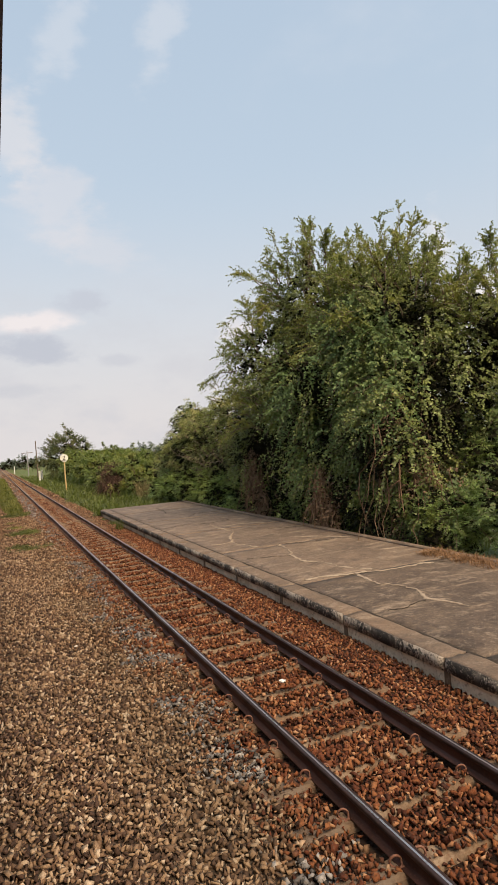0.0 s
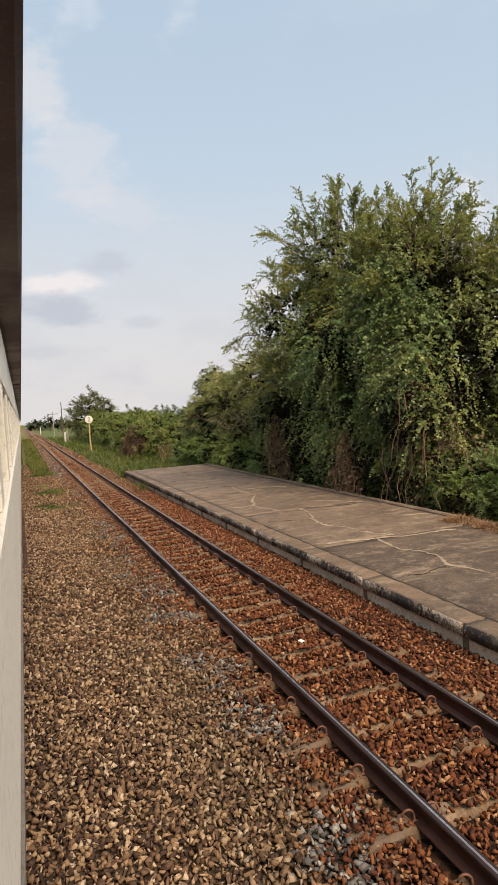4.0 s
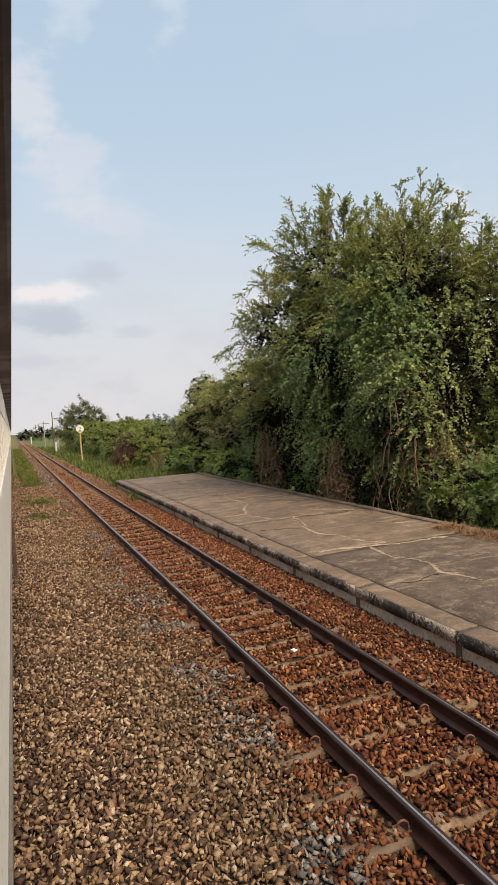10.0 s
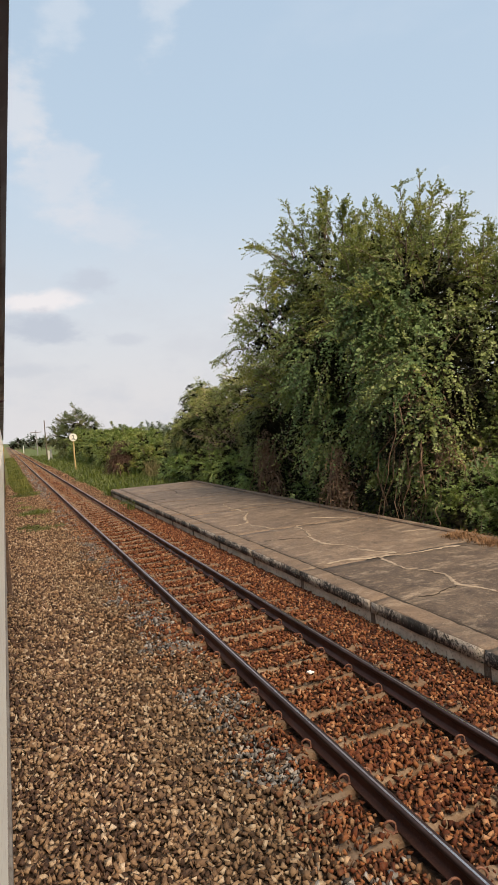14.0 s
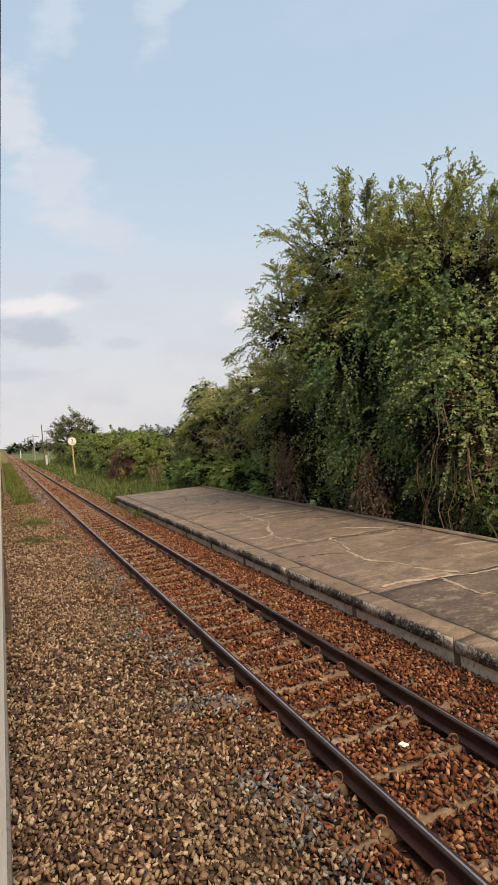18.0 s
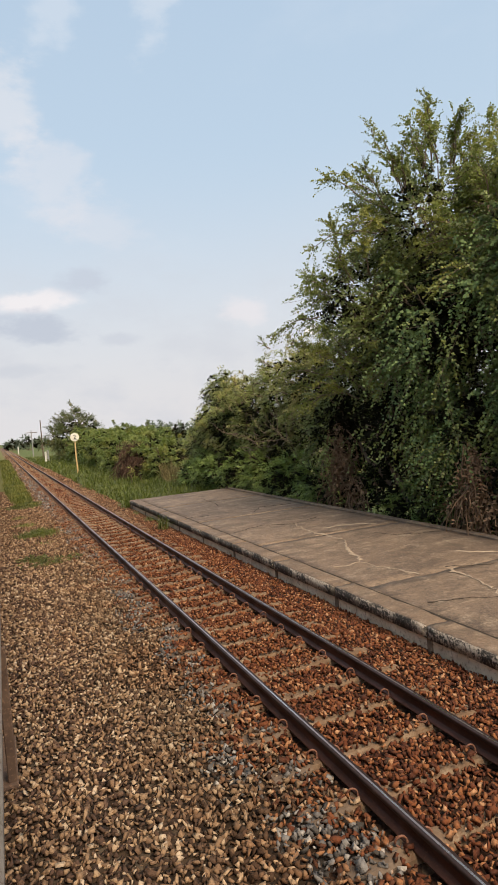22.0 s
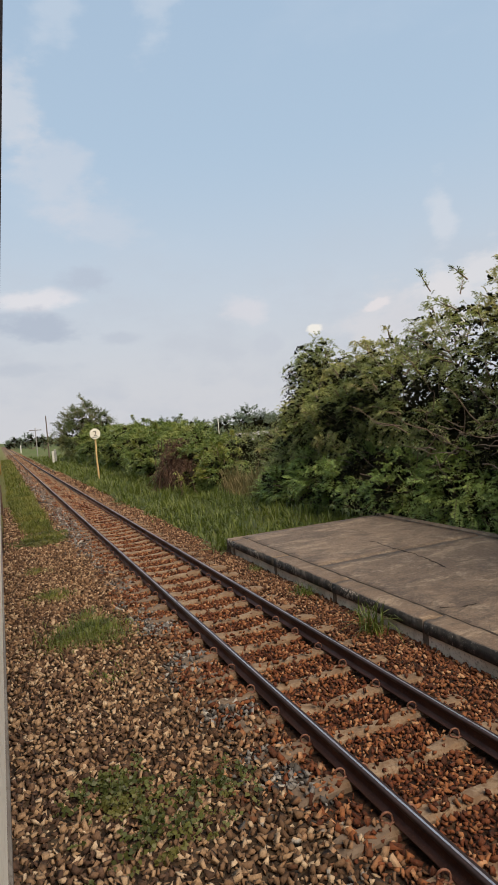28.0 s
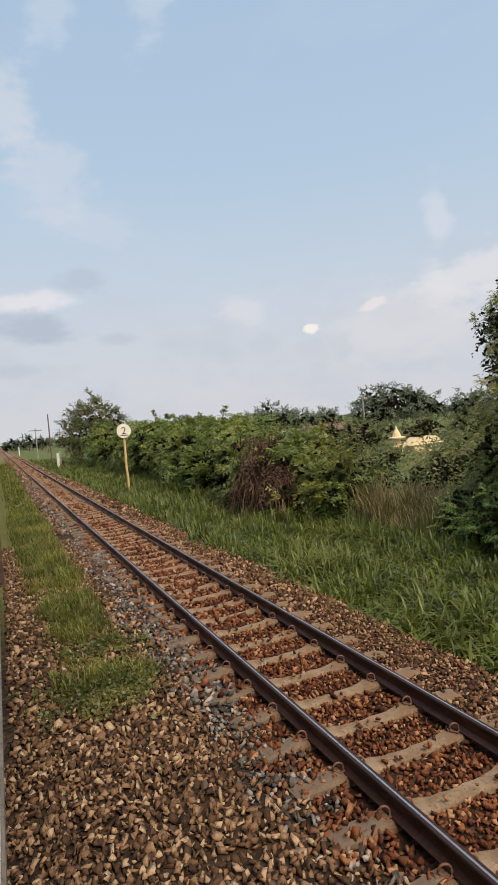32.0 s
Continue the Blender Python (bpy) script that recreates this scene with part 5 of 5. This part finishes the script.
# dead vines hanging over a stump
def hanging(name, base, label, count, spread, top, seed, mat, rad=0.015):
    r = np.random.default_rng(seed)
    ob = thing(name, base, label, "dead creeper")
    out = []
    for _ in range(count):
        a = np.array([r.normal(0, spread[0] * 0.42), r.normal(0, spread[1] * 0.42), 0.0])
        a[2] = top * r.uniform(0.55, 1.0) * (0.5 + 0.5 * math.exp(-3.0 * (a[1] / spread[1] - 0.15) ** 2)) * (0.85 + 0.15 * math.sin(a[1] * 5))
        b = np.array([a[0] * 1.5 - r.uniform(-0.1, 0.35), a[1] * 1.6 + r.normal(0, 0.25), r.uniform(-0.05, 0.35)])
        out.append(branch(a, b, rad, rad * 0.6, r, 0.35, 6, 4))
    v, f = join(out)
    tagged(part("vine_mass", mesh_np("vine_mass", v, f, mat, True), ob), kind="stuff")
    n = count
    p = np.stack([r.normal(0, spread[0] * 0.5, n), r.normal(0, spread[1] * 0.5, n), r.uniform(0.3, 1.0, n) ** 0.6 * top], 1)
    p[:, 2] *= 0.45 + 0.55 * np.exp(-3.0 * (p[:, 1] / spread[1] - 0.15) ** 2)
    lf, st = sprays(p, np.array([-0.5, -0.3, -0.6]) + r.normal(0, 0.5, p.shape), r.uniform(0.3, 0.7, n), 9, 0.12, 0.045, 0.6, r, 0.006, 0.7)
    tagged(part("dry_foliage", mesh_np("dry_foliage", *lf, mat), ob), kind="stuff")
    tagged(part("twig_mass", mesh_np("twig_mass", *st, mat), ob), kind="stuff")
    return ob


hanging("dead_creeper", (7.15, 42.3, -0.4), "brown dead creeper draped over a stump on a verge", 260, (0.75, 1.2), 2.7, 51, VINE_DARK, 0.018)
hanging("dead_creeper", (8.05, 14.6, -0.1), "brown dry vines hanging at a tree's foot", 90, (0.25, 0.7), 2.1, 52, VINE_DRY)
hanging("dead_creeper", (8.2, 19.6, -0.1), "brown dry vines hanging at a tree's foot", 100, (0.3, 0.8), 2.6, 53, VINE_DRY)
hanging("dead_creeper", (9.0, 12.0, -0.1), "brown dry twigs tangled under a tree", 110, (0.7, 1.0), 4.0, 54, VINE_DRY)
hanging("dead_creeper", (9.0, 26.5, -0.2), "bare brown twigs tangled inside a bush", 45, (0.8, 1.6), 2.6, 55, VINE_DRY)


# bare branches showing on the face of the bushes
r = np.random.default_rng(57)
bare = thing("bare_branches", (8.0, 24.6, -0.2), "tangle of bare pale brown branches hanging in a bush", "branches")
sticks = []
for _ in range(34):
    p0 = np.array([r.uniform(-0.15, 0.25), r.uniform(-2.2, 2.2), r.uniform(1.7, 2.6)])
    way_ = unit(np.array([r.uniform(-0.35, 0.1), r.normal(0, 1.0), r.normal(0.15, 0.5)]))
    sticks.append(branch(p0, p0 + way_ * r.uniform(0.6, 1.5), 0.014, 0.005, r, 0.25, 6, 4))
v, f = join(sticks)
tagged(part("stick_mass", mesh_np("stick_mass", v, f, BARK, True), bare), kind="stuff")


# ---- grass and weeds ----
def blades(px, py, pz, length, width, r, lean=0.55, ang=None):
    n = len(px)
    ang = r.uniform(0, 2 * np.pi, n) if ang is None else ang
    d = np.stack([np.cos(ang), np.sin(ang), np.zeros(n)], 1)
    sd = np.stack([-np.sin(ang), np.cos(ang), np.zeros(n)], 1)
    L, W = length[:, None], width[:, None]
    b = np.stack([px, py, pz], 1)
    arch = r.uniform(0.2, lean, n)[:, None]
    up = np.array([0, 0, 1.0])
    rows = []
    for s, w in ((0.0, 0.5), (0.42, 0.5), (0.76, 0.36), (1.0, 0.06)):
        mid = b + d * L * arch * 0.62 * s * s + up * L * (s - 0.5 * arch * s ** 3)
        rows += [mid - sd * W * w, mid + sd * W * w]
    v = np.stack(rows, 1).reshape(-1, 3)
    f = (np.arange(n)[:, None, None] * 8 + np.array([[0, 1, 3, 2], [2, 3, 5, 4], [4, 5, 7, 6]])[None]).reshape(-1, 4)
    return v, f


def grass_patch(name, n, x, y, length, width, mat, seed, label, edge=None, height=ground_height, lean=1.35):
    r = np.random.default_rng(seed)
    m = n // 7
    cx, cy_ = r.uniform(*x, m), r.uniform(*y, m)
    ox, oy = r.normal(0, 0.06, m * 7), r.normal(0, 0.06, m * 7)
    px, py, ang = np.repeat(cx, 7) + ox, np.repeat(cy_, 7) + oy, np.arctan2(oy, ox)
    if edge is not None:
        ok = edge(px, py, r)
        px, py, ang = px[ok], py[ok], ang[ok]
    k = len(px)
    tall = np.array([noise.noise(Vector((a * 0.9, b_ * 0.9, seed))) for a, b_ in zip(cx, cy_)])
    tuft = np.repeat(np.clip(0.85 + 0.75 * tall, 0.35, 1.5), 7)
    if edge is not None:
        tuft = tuft[ok]
    v, f = blades(px, py, height(px, py) - 0.01, r.uniform(*length, k) * tuft, r.uniform(*width, k), r, lean, ang)
    return tagged(new(name, mesh_np(name, v, f, mat)), label, "grass", kind="stuff")


def verge_edge(px, py, r):
    line = 3.86 + 0.20 * np.sin(py * 1.1) + 0.13 * np.sin(py * 2.7) - np.clip(py - 40, 0, 30) * 0.008
    return (px > line + r.normal(0, 0.08, len(px))) & ((py > 27.45) | (px > 8.1))


grass_patch("verge_grass", 27000, (3.6, 8.6), (27.3, 42), (0.32, 0.72), (0.020, 0.042), GRASS, 61, "long lush green grass along a verge", verge_edge, lean=2.3)
grass_patch("verge_grass", 15000, (3.9, 8.0), (42, 62), (0.35, 0.8), (0.026, 0.05), GRASS, 62, "long lush green grass along a verge", verge_edge)
grass_patch("verge_grass", 8500, (3.9, 11.0), (62, 120), (0.35, 0.7), (0.04, 0.08), GRASS, 63, "long lush green grass along a verge", verge_edge)
grass_patch("platform_back_grass", 6000, (7.75, 9.5), (5, 28), (0.15, 0.4), (0.008, 0.014), GRASS, 64, "sparse grass behind a platform", lambda px, py, r: (px > 8.05) & (np.sin(py * 1.9) + r.normal(0, 0.4, len(px)) > 0.2), lambda px, py: np.full(len(px), 0.0))
grass_patch("dry_litter", 2600, (7.2, 7.72), (6.6, 9.6), (0.05, 0.16), (0.006, 0.012), LITTER, 65, "dry straw and leaf litter on a platform", None, lambda px, py: np.full(len(px), PZ), 1.9)
grass_patch("dry_weeds", 3600, (7.9, 11.4), (36.0, 39.6), (0.6, 1.5), (0.014, 0.03), STRAW, 66, "tall yellowed dry weeds beside bushes", None, ground_height, 0.7)


def bed_height(px, py):
    return np.interp(px, prof_x, prof_z) + 0.01


def strip_edge(px, py, r):
    wide = np.interp(py, [31, 32.2, 33.4, 36, 45, 90], [0.3, 0.85, 0.5, 0.72, 0.85, 1.0])
    clump = np.sin(py * 1.45 + 0.6) + 0.6 * np.sin(py * 3.3 + px * 4) + np.interp(py, [31, 33.5, 50], [0.9, 1.35, 1.6])
    return (np.abs(px - np.interp(py, [31, 33, 40, 60], [0.5, 0.5, 0.35, 0.4])) < wide * 0.62 + r.normal(0, 0.06, len(px))) & (clump > 0)


grass_patch("trackside_grass", 24000, (-0.35, 1.3), (32.0, 48), (0.10, 0.32), (0.009, 0.017), GRASS_LEFT, 71, "yellow-green grass growing through ballast", strip_edge, bed_height, 1.1)
grass_patch("trackside_grass", 11000, (-0.5, 1.4), (48, 110), (0.15, 0.4), (0.02, 0.04), GRASS_LEFT, 72, "yellow-green grass growing through ballast", strip_edge, bed_height, 1.1)
TUFTS = ((0.60, 23.95, 0.36, 560, 0.27), (0.22, 23.75, 0.38, 300, 0.25), (0.62, 24.75, 0.2, 80, 0.2), (0.3, 24.3, 0.4, 50, 0.2), (0.75, 23.5, 0.35, 110, 0.26), (0.25, 26.2, 0.30, 500, 0.14), (0.1, 28.4, 0.25, 300, 0.12), (0.55, 22.3, 0.3, 120, 0.09), (3.60, 21.7, 0.16, 60, 0.62), (3.72, 23.7, 0.14, 120, 0.25), (3.7, 25.6, 0.1, 60, 0.2))
for k, (tx, ty, tr, n, h) in enumerate(TUFTS):
    r = np.random.default_rng(80 + k)
    px, py = tx + r.normal(0, tr * 0.5, n), ty + r.normal(0, tr * 0.6, n)
    v, f = blades(px, py, bed_height(px, py), r.uniform(0.5, 1.0, n) * h, r.uniform(0.006, 0.012, n) * (1.5 if h > 0.3 else 1), r, 1.9 if h > 0.5 else 2.4)
    tagged(new("grass_tuft", mesh_np("grass_tuft", v - np.array([tx, ty, 0]), f, GRASS if tx > 2 or ty < 25 else GRASS_LEFT)), "small tuft of grass in stone ballast", "grass tuft", "tufts in the ballast", "stuff").location = (tx, ty, 0)


def weed(tx, ty, spread, n, seed):
    r = np.random.default_rng(seed)
    ob = thing("creeping_weed", (tx, ty, 0), "low broad-leaved weed creeping over stones", "weed", "weeds in the ballast")
    p = np.stack([r.normal(0, spread * 0.5, n), r.normal(0, spread * 0.45, n), r.uniform(0.0, 0.03, n)], 1)
    lf, st = sprays(p, np.stack([r.normal(0, 1, n), r.normal(0, 1, n), r.uniform(0.1, 0.7, n)], 1), r.uniform(0.08, 0.2, n), 7, 0.046, 0.038, 0.2, r, 0.003, 0.5)
    tagged(part("leaf_mass", mesh_np("leaf_mass", *lf, LEAF_WEED), ob), kind="stuff")
    tagged(part("runner_mass", mesh_np("runner_mass", *st, GRASS), ob), kind="stuff")


weed(0.18, 20.0, 0.34, 90, 91)
weed(0.45, 19.45, 0.42, 55, 92)
weed(0.85, 19.75, 0.35, 30, 93)
weed(0.45, 31.9, 0.55, 520, 94)
weed(0.65, 33.2, 0.5, 160, 95)

# litter
def scrap(name, base, size, seed, label):
    r = np.random.default_rng(seed)
    bm = bmesh.new()
    bmesh.ops.create_icosphere(bm, subdivisions=2, radius=1)
    for v in bm.verts:
        k = 0.6 + 0.5 * noise.noise(v.co * 1.9 + Vector((seed, 0, 0)))
        v.co = Vector((v.co.x * size[0] * k, v.co.y * size[1] * k, max(v.co.z * size[2] * k, -size[2] * 0.5)))
    ob = tagged(new(name, from_bm(name, bm, PAPER)), label, "litter", "litter on the track")
    ob.location = base


scrap("paper_scrap", (2.42, 6.05, 0.02), (0.06, 0.05, 0.03), 1, "crumpled white paper scrap lying on ballast")
scrap("paper_scrap", (0.54, 8.87, 0.0), (0.045, 0.02, 0.015), 2, "small white scrap lying on ballast")
scrap("paper_scrap", (2.52, 8.2, 0.0), (0.05, 0.035, 0.03), 3, "crumpled pale cup lying between rails")

# ---- far things ----
def tree_far(base, lobes, n, seed, label="dark rounded tree beyond scrub", size=0.5):
    return plant("far_tree", base, label, "tree", lobes, int(n * 0.7), (size, size * 0.45), LEAF_FAR_HAZE if size > 0.45 else LEAF_SCRUB, seed, (0.8, 1.6), 9, 0.2, 0.3, 2, 0.2, group="trees in the distance", core=0.4, floor=-4, style="leaf", hollow=0.0, clump=3)


tree_far((64, 112, -2.6), [(62, 112, 3.8, 5.5, 4, 3.2), (67, 112, 3.4, 4.5, 4, 2.8), (58.5, 112, 1.8, 3.5, 3, 2.4), (72, 113, 2.4, 4, 3, 2.4), (78, 109, 1.8, 5, 3, 2.8), (86, 105, 2.0, 5, 3, 3.0)], 2300, 101)
tree_far((41, 112, -2.6), [(40, 112, 2.2, 3.6, 3, 2.8), (44, 113, 1.4, 3.6, 3, 2.4), (36, 114, 1.6, 3.2, 3, 2.2)], 1000, 102)
tree_far((50, 118, -2.6), [(49, 118, 1.2, 4.5, 3, 2.6), (55, 120, 1.4, 4.0, 3, 2.4)], 800, 103)
tree_far((29, 118, -2.6), [(28, 120, 1.8, 4.0, 3, 2.4), (23, 122, 1.4, 3.5, 3, 2.2), (33, 122, 1.6, 3.6, 3, 2.4)], 900, 104)
tree_far((26, 70, -2.0), [(25, 70, 0.3, 2.6, 2.2, 1.6), (29, 71, 0.4, 2.8, 2.2, 1.7), (21, 69, 0.4, 2.6, 2.2, 1.5), (33, 72, -2.2, 2.6, 2.2, 1.1)], 1500, 105, "green scrub in a hollow beyond a verge", 0.3)
tree_far((17, 56, -1.6), [(16, 56, 0.0, 2.4, 2.2, 1.6), (19, 54, -1.0, 2.2, 2.2, 1.3), (14, 60, 0.4, 2.4, 2.4, 1.8)], 1500, 106, "green scrub in a hollow beyond a verge", 0.22)
tree_far((17, 44, -1.6), [(15.4, 44, -0.4, 1.8, 1.8, 1.4), (18.4, 46, -0.4, 2.2, 2, 1.5), (22, 48, -0.4, 2.4, 2.2, 1.6)], 1500, 107, "green scrub in a hollow beyond a verge", 0.2)
tree_far((58, 96, -2.6), [(50, 98, -0.8, 4, 3, 1.7), (57, 96, -0.6, 4, 3, 1.8), (64, 94, -0.4, 4, 3, 2.0), (71, 92, -0.2, 4, 3, 2.2), (62, 84, -0.8, 4, 3, 1.6)], 1300, 108, "green scrub in a hollow beyond a verge", 0.4)
for k, (ax, ay, h) in enumerate(((5.2, 262, 4.6), (11.0, 262, 5.4), (16.5, 266, 4.4), (24.0, 270, 4.0), (-10, 400, 7), (-28, 420, 8), (-46, 420, 7), (36, 290, 6), (-64, 420, 8))):
    tree_far((ax, ay, -1.0), [(ax, ay, h * 0.5, h * 0.42, 2.5, h * 0.5), (ax + h * 0.5, ay + 2, h * 0.38, h * 0.4, 2.5, h * 0.42), (ax - h * 0.42, ay, h * 0.32, h * 0.36, 2.5, h * 0.36)], 260, 120 + k, "hazy tree on the far skyline", 0.6)


def pole(base, top, mat, label, arm=0.0, lean=0.0, r0=0.11):
    ob = thing("utility_pole", base, label, "pole", "poles along the line")
    v, f = tube([(0, 0, 0), (lean * 0.5, 0, top * 0.5), (lean, 0, top)], [r0, r0 * 0.85, r0 * 0.7], 8)
    part("shaft", mesh_np("shaft", v, f, mat, True), ob)
    if arm:
        part("crossarm", from_bm("crossarm", box_bm((lean - arm, -0.05, top - 0.55), (lean + arm, 0.05, top - 0.43), 0.01), TIMBER), ob)
        for a in (-0.85, -0.4, 0.4, 0.85):
            v, f = tube([(lean + a * arm, 0, top - 0.43), (lean + a * arm, 0, top - 0.28)], 0.04, 6)
            part("insulator", mesh_np("insulator", v, f, WHITE_POST, True), ob)
    return ob


pole((6.6, 112, -0.6), 6.8, TIMBER, "dark leaning telegraph pole beside a railway")
pole((6.2, 135, -0.6), 5.6, POLE_CONC, "pale concrete telegraph pole with crossarm", 1.1)
pole((36.8, 81, -2.6), 7.1, POLE_CONC, "grey concrete pole beside houses", 0.6)
pole((34.0, 111, -2.6), 6.3, WHITE_POST, "pale concrete pole above far trees")
for bx, by_, h in ((4.6, 175, 1.6), (5.6, 92, 1.1), (6.2, 96, 1.2)):
    m = thing("marker_post", (bx, by_, -0.35), "short whitewashed lineside marker post", "post", "marker posts")
    part("shaft", from_bm("shaft", box_bm((-0.13, -0.1, 0), (0.13, 0.1, h + 0.35), 0.03), WHITE_POST), m)
    part("cap", from_bm("cap", box_bm((-0.14, -0.11, h + 0.352), (0.14, 0.11, h + 0.42), 0.02), WHITE_POST), m)


def house(base, w, d, h, roof_mat, label):
    ob = thing("house", base, label, "house", "houses beyond the scrub")
    part("wall", from_bm("wall", box_bm((-w / 2, -d / 2, 0), (w / 2, d / 2, h), 0.02), PLASTER), ob)
    bm = bmesh.new()
    a = [bm.verts.new(p) for p in ((-w / 2 - 0.5, -d / 2 - 0.5, h), (w / 2 + 0.5, -d / 2 - 0.5, h), (w / 2 + 0.5, d / 2 + 0.5, h), (-w / 2 - 0.5, d / 2 + 0.5, h), (-w / 2 - 0.5, 0, h + d * 0.3), (w / 2 + 0.5, 0, h + d * 0.3))]
    for q in ((0, 1, 5, 4), (2, 3, 4, 5), (0, 4, 3), (1, 2, 5), (0, 3, 2, 1)):
        bm.faces.new([a[i] for i in q])
    part("roof", from_bm("roof", bm, roof_mat), ob)
    for x in (-w * 0.25, w * 0.25):
        wn = part("window", from_bm("window", box_bm((x - 0.5, -d / 2 - 0.03, 1.0), (x + 0.5, -d / 2 - 0.004, 2.1), 0.01), TIMBER), ob)
        part("pane", from_bm("pane", box_bm((x - 0.42, -d / 2 - 0.045, 1.08), (x + 0.42, -d / 2 - 0.032, 2.02)), GLASS), wn)
    return ob


house((39, 92, -2.6), 7, 5, 2.6, ROOF_RED, "low house with a rusty red roof among trees")
house((33.5, 95, -2.6), 6, 4.5, 2.5, ROOF_GREY, "low house with a grey sheet roof among trees")

shrine = thing("shrine", (40.5, 80.5, -2.6), "cream and gold shrine with a stepped spire among trees", "shrine")
spire_prof = [(0.55, 0), (0.55, 0.9), (0.75, 0.95), (0.75, 1.1), (0.45, 1.15), (0.45, 1.9), (0.95, 2.0), (0.95, 2.12), (0.5, 2.2), (0.36, 2.6), (0.2, 2.9), (0.05, 3.35)]
bm = bmesh.new()
rings = [[bm.verts.new((rr * math.cos(a * math.pi / 6), rr * math.sin(a * math.pi / 6), z)) for a in range(12)] for rr, z in spire_prof]
for a, b in zip(rings, rings[1:]):
    for i in range(12):
        bm.faces.new((a[i], a[(i + 1) % 12], b[(i + 1) % 12], b[i]))
bm.faces.new(rings[-1])
part("spire", from_bm("spire", bm, PLASTER), shrine)
for k, (dx, w) in enumerate(((2.4, 1.6), (4.6, 1.9))):
    bm = box_bm((dx - w / 2, -0.8, 0), (dx + w / 2, 0.8, 1.05), 0.03)
    part("hall", from_bm("hall", bm, PLASTER), shrine)
    bm = bmesh.new()
    a = [bm.verts.new(p) for p in ((dx - w / 2 - 0.3, -1, 1.05), (dx + w / 2 + 0.3, -1, 1.05), (dx + w / 2 + 0.3, 1, 1.05), (dx - w / 2 - 0.3, 1, 1.05), (dx, -0.9, 1.9), (dx, 0.9, 1.9))]
    for q in ((0, 1, 4), (2, 3, 5), (0, 4, 5, 3), (1, 2, 5, 4), (0, 3, 2, 1)):
        bm.faces.new([a[i] for i in q])
    part("gable_roof", from_bm("gable_roof", bm, PLASTER), shrine)
